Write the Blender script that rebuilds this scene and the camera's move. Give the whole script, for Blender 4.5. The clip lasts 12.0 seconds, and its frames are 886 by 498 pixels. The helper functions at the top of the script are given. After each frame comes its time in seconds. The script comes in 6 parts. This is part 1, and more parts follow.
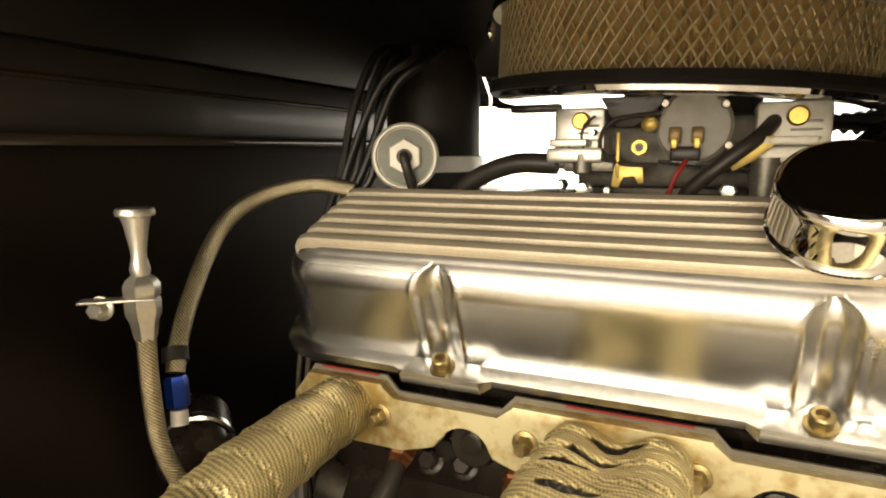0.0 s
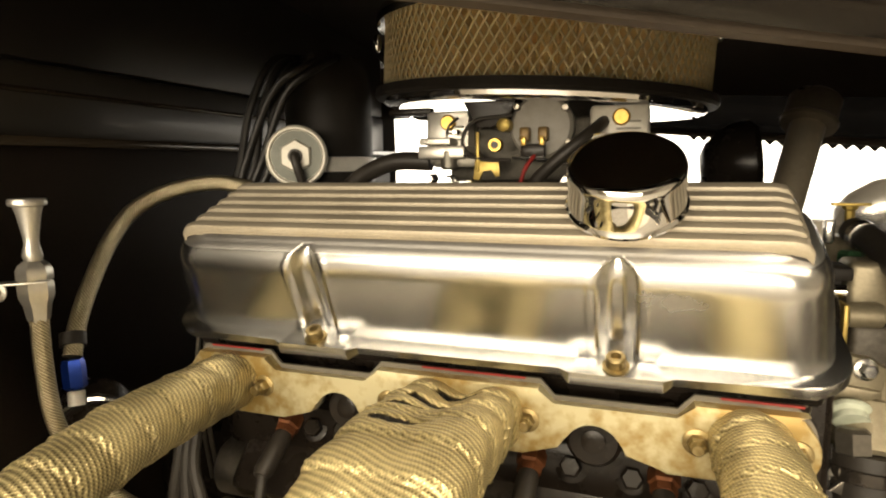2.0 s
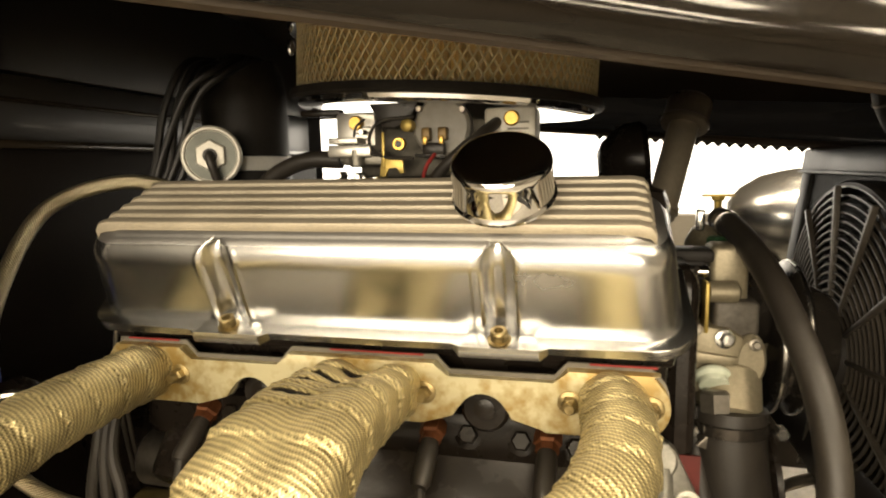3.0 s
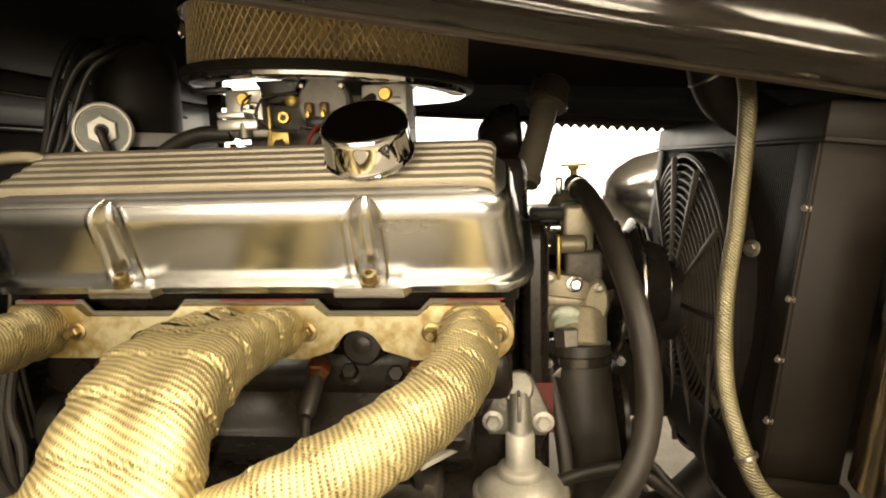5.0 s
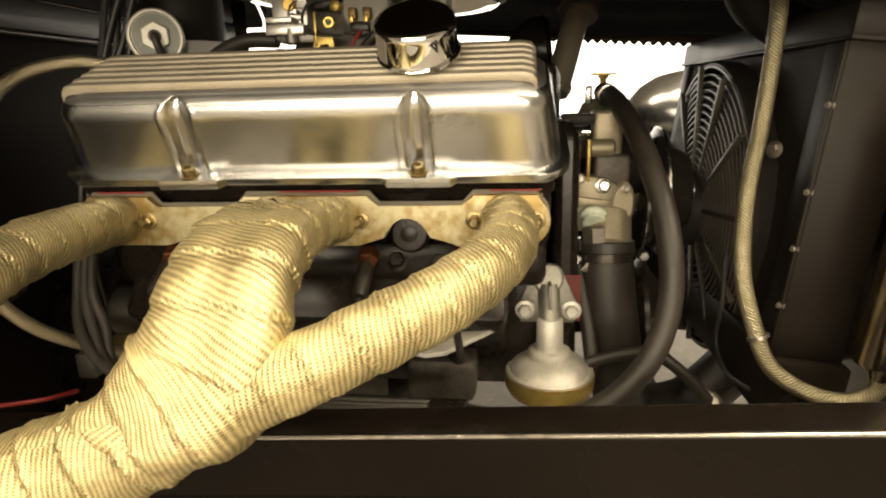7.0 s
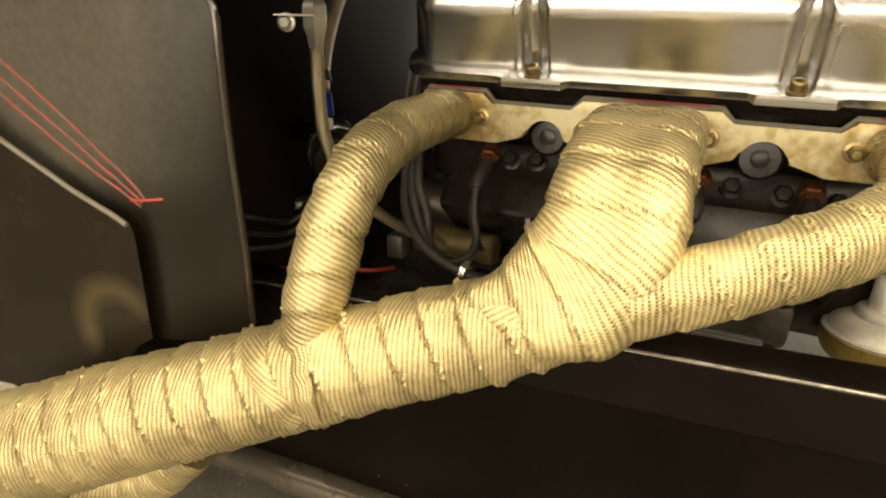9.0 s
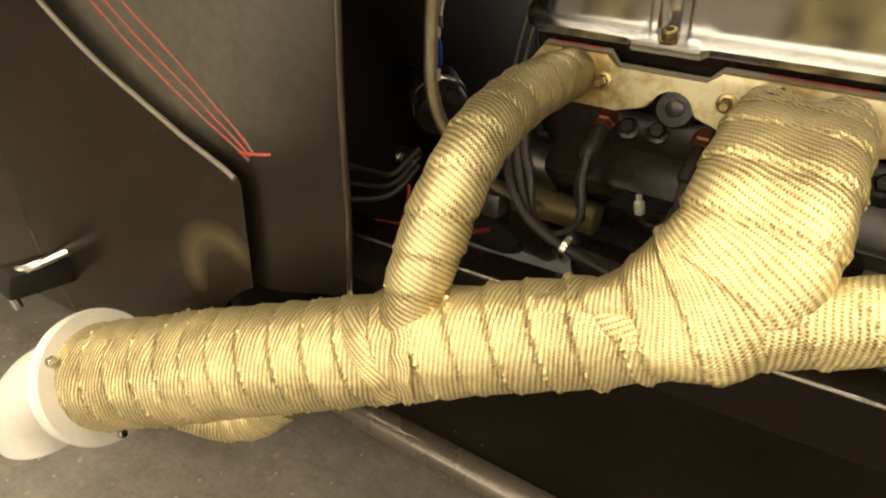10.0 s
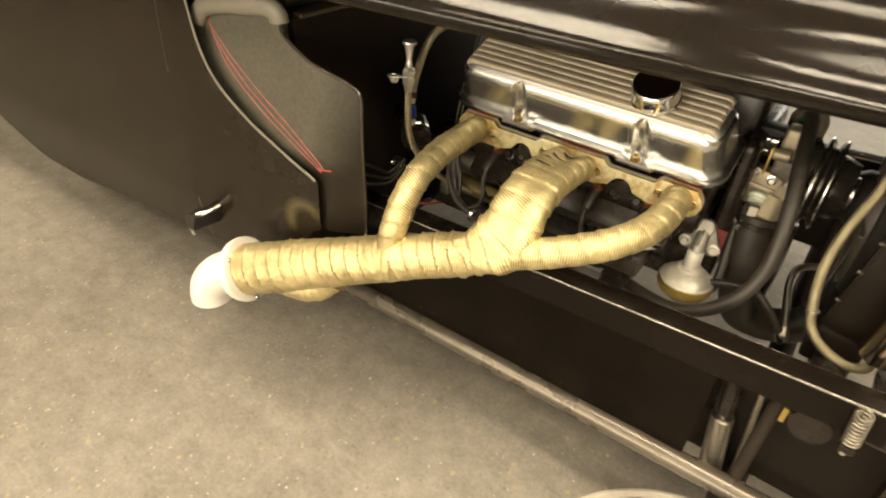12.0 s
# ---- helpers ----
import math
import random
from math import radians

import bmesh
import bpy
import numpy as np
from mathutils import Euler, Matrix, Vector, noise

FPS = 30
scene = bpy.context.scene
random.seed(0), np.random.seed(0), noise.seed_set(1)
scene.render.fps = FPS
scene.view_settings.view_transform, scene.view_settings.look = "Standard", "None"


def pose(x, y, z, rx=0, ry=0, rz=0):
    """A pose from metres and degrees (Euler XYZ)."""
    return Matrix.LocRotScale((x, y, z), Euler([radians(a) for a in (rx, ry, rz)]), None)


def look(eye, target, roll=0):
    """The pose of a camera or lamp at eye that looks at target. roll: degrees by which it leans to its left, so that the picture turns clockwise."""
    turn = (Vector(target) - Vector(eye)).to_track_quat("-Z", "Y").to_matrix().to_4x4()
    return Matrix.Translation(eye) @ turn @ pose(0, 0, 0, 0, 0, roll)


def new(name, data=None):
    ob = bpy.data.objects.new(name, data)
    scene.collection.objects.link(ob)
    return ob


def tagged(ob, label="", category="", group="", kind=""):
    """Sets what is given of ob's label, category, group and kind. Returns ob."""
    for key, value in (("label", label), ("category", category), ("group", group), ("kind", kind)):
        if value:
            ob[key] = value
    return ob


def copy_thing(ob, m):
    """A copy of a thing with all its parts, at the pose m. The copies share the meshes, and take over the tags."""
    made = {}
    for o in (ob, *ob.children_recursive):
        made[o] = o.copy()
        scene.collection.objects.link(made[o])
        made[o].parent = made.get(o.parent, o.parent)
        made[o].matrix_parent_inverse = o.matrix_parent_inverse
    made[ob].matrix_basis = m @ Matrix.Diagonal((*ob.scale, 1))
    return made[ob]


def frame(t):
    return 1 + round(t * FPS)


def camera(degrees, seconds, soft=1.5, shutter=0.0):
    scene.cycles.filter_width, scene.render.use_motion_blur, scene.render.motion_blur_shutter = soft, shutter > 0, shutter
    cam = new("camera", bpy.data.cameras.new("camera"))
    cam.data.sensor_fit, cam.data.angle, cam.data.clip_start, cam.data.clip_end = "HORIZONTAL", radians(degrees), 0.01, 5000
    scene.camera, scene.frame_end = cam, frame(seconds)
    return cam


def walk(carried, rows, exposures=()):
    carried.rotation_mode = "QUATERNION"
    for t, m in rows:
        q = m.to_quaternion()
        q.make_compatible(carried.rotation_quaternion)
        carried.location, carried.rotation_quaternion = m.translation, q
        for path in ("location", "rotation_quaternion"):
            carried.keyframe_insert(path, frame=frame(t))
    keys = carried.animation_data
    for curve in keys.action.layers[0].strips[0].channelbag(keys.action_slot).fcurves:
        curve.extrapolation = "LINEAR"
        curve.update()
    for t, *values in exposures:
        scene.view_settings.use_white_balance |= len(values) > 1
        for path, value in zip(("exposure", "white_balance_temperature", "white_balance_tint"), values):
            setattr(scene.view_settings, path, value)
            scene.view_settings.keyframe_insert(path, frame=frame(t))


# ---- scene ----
cam = camera(72.6, 12.0, soft=2.0, shutter=0.25)
EXPOSE = [(0.0, 0.5), (2.0, 0.4), (3.7, 0.3), (6.5, 0.1), (8.5, -0.2), (10.5, -0.24), (12.0, 0.22)]
PATH = [
    (0, (0.168, -0.377, 0.843), (-0.646, 1.42, 0.519), -0.4),
    (0.5, (0.185, -0.385, 0.84), (-0.635, 1.413, 0.53), -0.5),
    (1, (0.199, -0.387, 0.832), (-0.605, 1.42, 0.538), -0.4),
    (1.5, (0.231, -0.393, 0.828), (-0.539, 1.432, 0.546), -0.6),
    (2, (0.249, -0.411, 0.826), (-0.41, 1.457, 0.552), -0.6),
    (2.5, (0.275, -0.429, 0.83), (-0.287, 1.469, 0.545), -0.7),
    (3, (0.292, -0.444, 0.823), (-0.178, 1.48, 0.547), -1.0),
    (3.5, (0.315, -0.466, 0.826), (-0.068, 1.475, 0.535), -1.0),
    (5.5, (0.349, -0.526, 0.781), (0.149, 1.442, 0.488), -1.7),
    (6, (0.35, -0.547, 0.773), (0.149, 1.412, 0.428), -1.7),
    (6.5, (0.344, -0.568, 0.769), (0.147, 1.376, 0.344), -1.7),
    (8.5, (0.206, -0.567, 0.747), (-0.464, 1.192, 0.07), 0.4),
    (9, (0.178, -0.6, 0.748), (-0.595, 1.092, 0.013), 1.3),
    (9.5, (0.168, -0.608, 0.777), (-0.697, 1.0, -0.038), 2.1),
    (10, (0.134, -0.579, 0.78), (-0.783, 0.904, -0.2), 3.5),
    (10.5, (0.134, -0.576, 0.838), (-0.792, 0.795, -0.285), 4.4),
    (11, (0.223, -0.649, 0.911), (-0.684, 0.696, -0.259), 4.4),
    (11.5, (0.357, -0.79, 1.016), (-0.543, 0.555, -0.16), 4.4),
    (12, (0.486, -0.942, 1.143), (-0.422, 0.399, -0.031), 4.2),
]
walk(cam, [(t, look(eye, target, roll)) for t, eye, target, roll in PATH], EXPOSE)

# ---- world and light ----
world = bpy.data.worlds.new("garage_air")
world.use_nodes = True
world.node_tree.nodes["Background"].inputs[0].default_value = (1.0, 0.9, 0.75, 1)
world.node_tree.nodes["Background"].inputs[1].default_value = 0.02
scene.world = world
scene.view_settings.exposure = 0.0

WARM = (1.0, 0.84, 0.605)


def strip_lamp(x, y, z, length, watts, width, turn=0.0):
    data = bpy.data.lights.new("tube_light", "AREA")
    data.shape, data.size, data.size_y, data.energy, data.color = "RECTANGLE", length, width, watts, WARM
    ob = new("tube_light", data)
    ob.matrix_world = pose(x, y, z, 0, 0, turn)
    return ob


LAMPS = ((-1.75, -0.85, 1.5, 72, 0.45), (0.55, -0.85, 1.5, 72, 0.45), (2.85, -0.85, 1.5, 72, 0.45), (-1.8, -2.6, 2.0, 90, 0.8), (1.6, -2.6, 1.8, 70, 0.8), (3.7, -2.35, 1.8, 90, 0.8), (-1.4, -5.6, 4.2, 165, 0.45), (1.6, 1.0, 1.2, 36, 0.6), (3.6, 1.0, 1.2, 36, 0.6))
for lx, ly, ll, lw, ld in LAMPS:
    strip_lamp(lx, ly, 3.42, ll, lw, ld)

# low frontal fill, added in an unseen opening of the south wall
fill_lamp = bpy.data.lights.new("frontal_fill", "AREA")
fill_lamp.shape, fill_lamp.size, fill_lamp.size_y, fill_lamp.energy, fill_lamp.color = "RECTANGLE", 7.0, 1.7, 420, (1.0, 0.855, 0.65)
new("frontal_fill", fill_lamp).matrix_world = pose(0.3, -6.95, 1.45, 90, 0, 0)

# ---- materials ----


def material(name):
    m = bpy.data.materials.new(name)
    m.use_nodes = True
    nt = m.node_tree
    return m, nt, nt.nodes["Principled BSDF"]


def node(nt, kind, **sets):
    n = nt.nodes.new(kind)
    for k, v in sets.items():
        n.inputs[k.replace("_", " ")].default_value = v
    return n


def ramp(nt, fac, stops):
    r = nt.nodes.new("ShaderNodeValToRGB")
    el = r.color_ramp.elements
    while len(el) < len(stops):
        el.new(0.5)
    for e, (p, c) in zip(el, stops):
        e.position, e.color = p, (*c, 1)
    nt.links.new(fac, r.inputs[0])
    return r.outputs[0]


def surface(name, dark, light, rough=0.5, metal=0.0, scale=12.0, fine=120.0, bump=0.1, rough_var=0.15, coat=0.0, spec=0.5, low=0.32, high=0.68, specks=0.0):
    """A surface that varies at two scales: broad stains and fine grain."""
    m, nt, p = material(name)
    tc = nt.nodes.new("ShaderNodeTexCoord")
    n1 = node(nt, "ShaderNodeTexNoise", Scale=scale, Detail=6.0, Roughness=0.6)
    n2 = node(nt, "ShaderNodeTexNoise", Scale=fine, Detail=3.0)
    for n in (n1, n2):
        nt.links.new(tc.outputs["Object"], n.inputs["Vector"])
    mix = nt.nodes.new("ShaderNodeMath")
    mix.operation = "MULTIPLY_ADD"
    mix.inputs[1].default_value = 0.3
    nt.links.new(n2.outputs[0], mix.inputs[0])
    half = nt.nodes.new("ShaderNodeMath")
    half.operation = "MULTIPLY"
    half.inputs[1].default_value = 0.7
    nt.links.new(n1.outputs[0], half.inputs[0])
    nt.links.new(half.outputs[0], mix.inputs[2])
    colour = ramp(nt, mix.outputs[0], [(low, dark), (high, light)])
    if specks:
        # small pale flecks scattered over the paint
        vor = node(nt, "ShaderNodeTexVoronoi", Scale=specks)
        nt.links.new(tc.outputs["Object"], vor.inputs["Vector"])
        dot = ramp(nt, vor.outputs["Distance"], [(0.05, (1, 1, 1)), (0.1, (0, 0, 0))])
        pick = ramp(nt, n1.outputs[0], [(0.55, (0, 0, 0)), (0.66, (1, 1, 1))])
        mx = nt.nodes.new("ShaderNodeMix")
        mx.data_type = "RGBA"
        nt.links.new(math_node(nt, "MULTIPLY", dot, pick), mx.inputs[0])
        nt.links.new(colour, mx.inputs[6])
        mx.inputs[7].default_value = (0.3, 0.27, 0.2, 1)
        colour = mx.outputs[2]
    nt.links.new(colour, p.inputs["Base Color"])
    mr = nt.nodes.new("ShaderNodeMapRange")
    mr.inputs[3].default_value, mr.inputs[4].default_value = max(rough - rough_var, 0.02), min(rough + rough_var, 1)
    nt.links.new(n1.outputs[0], mr.inputs[0])
    nt.links.new(mr.outputs[0], p.inputs["Roughness"])
    p.inputs["Metallic"].default_value = metal
    p.inputs["Coat Weight"].default_value = coat
    p.inputs["Coat Roughness"].default_value = 0.06
    p.inputs["Specular IOR Level"].default_value = spec
    if bump:
        b = node(nt, "ShaderNodeBump", Strength=bump, Distance=0.001)
        nt.links.new(n2.outputs[0], b.inputs["Height"])
        nt.links.new(b.outputs[0], p.inputs["Normal"])
    return m


def math_node(nt, op, a, b=None):
    n = nt.nodes.new("ShaderNodeMath")
    n.operation = op
    for i, v in enumerate((a, b)):
        if v is None:
            continue
        if isinstance(v, (int, float)):
            n.inputs[i].default_value = v
        else:
            nt.links.new(v, n.inputs[i])
    return n.outputs[0]


def woven(name, dark, light, cord, slant, rough=0.75, bump=1.0, metal=0.0, stain_low=0.35, taped=False):
    """Woven cloth or braid: slanting cords crossed by fine ribs, in metres along (u) and round (v) the tube."""
    m, nt, p = material(name)
    uv = nt.nodes.new("ShaderNodeUVMap")
    sep = nt.nodes.new("ShaderNodeSeparateXYZ")
    nt.links.new(uv.outputs[0], sep.inputs[0])
    wob = node(nt, "ShaderNodeTexNoise", Scale=15.0, Detail=2.0)
    nt.links.new(uv.outputs[0], wob.inputs["Vector"])
    u = math_node(nt, "ADD", sep.outputs[0], math_node(nt, "MULTIPLY", wob.outputs[0], 0.007 if taped else 0.003))
    v = sep.outputs[1]
    a = math_node(nt, "ADD", math_node(nt, "MULTIPLY", u, 6.2832 / cord), math_node(nt, "MULTIPLY", v, 6.2832 * slant / cord))
    b = math_node(nt, "SUBTRACT", math_node(nt, "MULTIPLY", v, 6.2832 / (cord * 0.7)), math_node(nt, "MULTIPLY", u, 3.1416 / cord))
    wa = math_node(nt, "SINE", a)
    wb = math_node(nt, "SINE", b)
    h = math_node(nt, "ADD", math_node(nt, "MULTIPLY", wa, 0.25), math_node(nt, "MULTIPLY", math_node(nt, "MULTIPLY", wa, wb), 0.22))
    h = math_node(nt, "ADD", h, 0.5)
    tc = nt.nodes.new("ShaderNodeTexCoord")
    stain = node(nt, "ShaderNodeTexNoise", Scale=16.0, Detail=5.0, Roughness=0.65)
    fuzz = node(nt, "ShaderNodeTexNoise", Scale=420.0, Detail=2.0)
    for n in (stain, fuzz):
        nt.links.new(tc.outputs["Object"], n.inputs["Vector"])
    share = 0.37 if taped else 0.38
    f = math_node(nt, "ADD", math_node(nt, "MULTIPLY", h, share), math_node(nt, "ADD", math_node(nt, "MULTIPLY", stain.outputs[0], 0.46), math_node(nt, "MULTIPLY", fuzz.outputs[0], 0.14)))
    f = math_node(nt, "ADD", f, 0.5 * (0.4 - share))
    relief = math_node(nt, "ADD", h, math_node(nt, "MULTIPLY", fuzz.outputs[0], 0.25))
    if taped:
        # the lapped edge of each turn of tape: a row of stitches, darker in the fold behind it
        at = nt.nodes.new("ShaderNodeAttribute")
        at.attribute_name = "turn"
        fold_tone = ramp(nt, at.outputs["Fac"], [(0.0, (0.6, 0.6, 0.6)), (0.1, (0.86, 0.86, 0.86)), (0.5, (0.9, 0.9, 0.9)), (0.84, (0.92, 0.92, 0.92)), (0.95, (0.82, 0.82, 0.82)), (0.985, (0.55, 0.55, 0.55)), (1.0, (0.0, 0.0, 0.0))])
        f = math_node(nt, "ADD", f, math_node(nt, "MULTIPLY", math_node(nt, "SUBTRACT", fold_tone, 0.86), 0.46))
        edge = ramp(nt, at.outputs["Fac"], [(0.8, (0, 0, 0)), (0.85, (1, 1, 1)), (0.94, (1, 1, 1)), (0.97, (0, 0, 0))])
        dash = math_node(nt, "MAXIMUM", math_node(nt, "SINE", math_node(nt, "MULTIPLY", math_node(nt, "ADD", v, math_node(nt, "MULTIPLY", u, 0.9)), 6.2832 / 0.005)), -0.4)
        stitch = math_node(nt, "MULTIPLY", edge, dash)
        f = math_node(nt, "ADD", f, math_node(nt, "MULTIPLY", stitch, 0.07))
        relief = math_node(nt, "ADD", relief, math_node(nt, "MULTIPLY", stitch, 0.3))
    colour = ramp(nt, f, [(stain_low - 0.13, dark), (stain_low + 0.22, light)])
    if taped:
        # shade of the open gaps, painted black deep in the folds
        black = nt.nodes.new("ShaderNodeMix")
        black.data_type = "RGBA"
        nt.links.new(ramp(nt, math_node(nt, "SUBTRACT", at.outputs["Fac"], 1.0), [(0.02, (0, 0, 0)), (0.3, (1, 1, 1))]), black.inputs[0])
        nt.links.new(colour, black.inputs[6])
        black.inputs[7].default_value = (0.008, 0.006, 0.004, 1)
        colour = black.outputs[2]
    nt.links.new(colour, p.inputs["Base Color"])
    p.inputs["Roughness"].default_value = rough
    p.inputs["Metallic"].default_value = metal
    bn = node(nt, "ShaderNodeBump", Strength=bump, Distance=0.0012)
    nt.links.new(relief, bn.inputs["Height"])
    nt.links.new(bn.outputs[0], p.inputs["Normal"])
    return m


def concrete(name):
    m, nt, p = material(name)
    tc = nt.nodes.new("ShaderNodeTexCoord")
    broad = node(nt, "ShaderNodeTexNoise", Scale=1.3, Detail=6.0, Roughness=0.6)
    mid = node(nt, "ShaderNodeTexNoise", Scale=16.0, Detail=10.0, Roughness=0.75)
    grit = node(nt, "ShaderNodeTexNoise", Scale=110.0, Detail=6.0, Roughness=0.75)
    for n in (broad, mid, grit):
        nt.links.new(tc.outputs["Object"], n.inputs["Vector"])
    f = math_node(nt, "ADD", math_node(nt, "MULTIPLY", broad.outputs[0], 0.3), math_node(nt, "ADD", math_node(nt, "MULTIPLY", mid.outputs[0], 0.4), math_node(nt, "MULTIPLY", grit.outputs[0], 0.3)))
    colour = ramp(nt, f, [(0.39, (0.122, 0.108, 0.088)), (0.5, (0.192, 0.175, 0.147)), (0.61, (0.262, 0.242, 0.207))])

    def lay(colour, amount, tint):
        mx = nt.nodes.new("ShaderNodeMix")
        mx.data_type = "RGBA"
        nt.links.new(amount, mx.inputs[0])
        nt.links.new(colour, mx.inputs[6])
        mx.inputs[7].default_value = (*tint, 1)
        return mx.outputs[2]

    # scuffs dragged across the slab
    turned = nt.nodes.new("ShaderNodeMapping")
    turned.inputs["Rotation"].default_value = (0, 0, 0.7)
    turned.inputs["Scale"].default_value = (1.0, 9.0, 1.0)
    nt.links.new(tc.outputs["Object"], turned.inputs[0])
    scuff = node(nt, "ShaderNodeTexNoise", Scale=5.0, Detail=7.0, Roughness=0.7)
    nt.links.new(turned.outputs[0], scuff.inputs["Vector"])
    colour = lay(colour, ramp(nt, scuff.outputs[0], [(0.58, (0, 0, 0)), (0.68, (0.35, 0.35, 0.35))]), (0.3, 0.28, 0.245))
    colour = lay(colour, ramp(nt, scuff.outputs[0], [(0.32, (0.3, 0.3, 0.3)), (0.41, (0, 0, 0))]), (0.085, 0.075, 0.06))
    # dark pits, trodden-in ochre crumbs and small pale chips
    for size, low, high, gate, top, tint in ((55.0, 0.1, 0.22, 0.5, 0.55, (0.075, 0.062, 0.047)), (34.0, 0.1, 0.24, 0.55, 0.7, (0.34, 0.275, 0.145)), (62.0, 0.08, 0.18, 0.53, 0.9, (0.5, 0.47, 0.4))):
        spots = node(nt, "ShaderNodeTexVoronoi", Scale=size, Randomness=1.0)
        warp = nt.nodes.new("ShaderNodeMix")
        warp.data_type = "VECTOR"
        warp.inputs[0].default_value = 0.02
        nt.links.new(tc.outputs["Object"], warp.inputs[4])
        nt.links.new(grit.outputs[1], warp.inputs[5])
        nt.links.new(warp.outputs[1], spots.inputs["Vector"])
        some = nt.nodes.new("ShaderNodeSeparateXYZ")
        nt.links.new(spots.outputs["Color"], some.inputs[0])
        amount = math_node(nt, "MULTIPLY", ramp(nt, spots.outputs["Distance"], [(low, (top, top, top)), (high, (0, 0, 0))]), ramp(nt, some.outputs[0], [(gate + 0.2, (0, 0, 0)), (gate + 0.24, (1, 1, 1))]))
        colour = lay(colour, amount, tint)
    nt.links.new(colour, p.inputs["Base Color"])
    mr = nt.nodes.new("ShaderNodeMapRange")
    mr.inputs[3].default_value, mr.inputs[4].default_value = 0.35, 0.65
    nt.links.new(broad.outputs[0], mr.inputs[0])
    nt.links.new(mr.outputs[0], p.inputs["Roughness"])
    b = node(nt, "ShaderNodeBump", Strength=0.25, Distance=0.003)
    nt.links.new(f, b.inputs["Height"])
    nt.links.new(b.outputs[0], p.inputs["Normal"])
    return m


M_FLOOR = concrete("worn_concrete")
M_WALL = surface("painted_wall", (0.22, 0.2, 0.165), (0.3, 0.275, 0.23), 0.85, scale=1.5, fine=60, bump=0.2)
M_CEIL = surface("ceiling_paint", (0.3, 0.28, 0.24), (0.38, 0.355, 0.3), 0.9, scale=1.2, fine=40)
M_POLISH = surface("polished_aluminium", (0.56, 0.56, 0.55), (0.64, 0.64, 0.63), 0.26, 1.0, scale=9, fine=260, bump=0.012, rough_var=0.04)
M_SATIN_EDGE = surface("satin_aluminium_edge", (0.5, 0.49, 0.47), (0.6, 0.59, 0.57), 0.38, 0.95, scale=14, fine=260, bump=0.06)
M_TANK = surface("brushed_tank_metal", (0.3, 0.25, 0.175), (0.44, 0.375, 0.27), 0.2, 1.0, scale=14, fine=240, bump=0.03)
M_CAST = surface("cast_fins", (0.4, 0.35, 0.26), (0.56, 0.5, 0.385), 0.45, 0.35, scale=20, fine=400, bump=0.25)
M_CHROME = surface("chrome", (0.78, 0.78, 0.78), (0.86, 0.86, 0.86), 0.04, 1.0, scale=8, fine=90, bump=0.0, rough_var=0.02)
M_FLANGE = surface("stained_flange_steel", (0.33, 0.225, 0.07), (0.56, 0.51, 0.315), 0.42, 0.4, scale=13, fine=120, bump=0.25, low=0.435, high=0.575)
M_GASKET = surface("red_gasket", (0.2, 0.014, 0.01), (0.32, 0.028, 0.02), 0.6)
M_PUMP_GASKET = surface("dull_red_gasket", (0.075, 0.009, 0.006), (0.14, 0.018, 0.012), 0.6)
M_RED_WIRE = surface("dusty_red_insulation", (0.16, 0.012, 0.01), (0.32, 0.025, 0.02), 0.45, scale=70)
M_LINER = surface("brown_black_liner", (0.034, 0.0255, 0.0185), (0.052, 0.0395, 0.029), 0.45, scale=4, fine=200, bump=0.1, spec=0.3)
M_GASKET_GREY = surface("grey_gasket", (0.13, 0.115, 0.09), (0.2, 0.18, 0.14), 0.7)
M_BRASS = surface("dirty_zinc_bolt", (0.2, 0.145, 0.06), (0.46, 0.37, 0.19), 0.36, 0.9, scale=90, fine=300)
M_BLACK = surface("black_engine_paint", (0.0105, 0.0081, 0.0062), (0.02, 0.0155, 0.012), 0.27, scale=25, fine=180, bump=0.2, spec=0.26)
M_BODY = surface("satin_black_body_paint", (0.027, 0.02, 0.013), (0.039, 0.0292, 0.0192), 0.19, scale=2.5, fine=500, bump=0.03, coat=0.15, spec=0.6)
M_HOOD = surface("gloss_black_hood_paint", (0.015, 0.0116, 0.0084), (0.021, 0.0163, 0.0119), 0.15, scale=1.2, fine=6, bump=0.0, rough_var=0.0, coat=0.42, spec=0.3)
M_FRAME = surface("black_frame_paint", (0.0055, 0.004, 0.003), (0.01, 0.0073, 0.0054), 0.26, scale=4, fine=300, bump=0.04, coat=0.04, spec=0.08, specks=60)
M_PLATE = surface("gloss_black_plate", (0.006, 0.0045, 0.0033), (0.019, 0.0145, 0.0102), 0.3, scale=7, fine=300, bump=0.05, spec=0.09, rough_var=0.05, specks=45)
M_EDGE_GLINT = surface("rail_edge_glint", (0.09, 0.08, 0.068), (0.55, 0.52, 0.47), 0.18, 0.8, scale=7, fine=120, bump=0.02, low=0.36, high=0.52)
M_MOUNT = surface("oily_grey_casting", (0.06, 0.052, 0.042), (0.16, 0.145, 0.12), 0.55, 0.3, scale=40, fine=220, bump=0.4)
M_PALE_GREEN = surface("pale_green_sealant", (0.44, 0.5, 0.38), (0.66, 0.7, 0.58), 0.5, scale=50)
M_UNDER = surface("under_car_brown_black", (0.012, 0.0088, 0.0065), (0.03, 0.023, 0.017), 0.6, scale=18, fine=200, bump=0.3, spec=0.2)
M_STRIP = surface("glossy_grey_paint", (0.021, 0.018, 0.0138), (0.031, 0.0267, 0.0205), 0.36, scale=4, fine=300, bump=0.04, coat=0.12, spec=0.45)
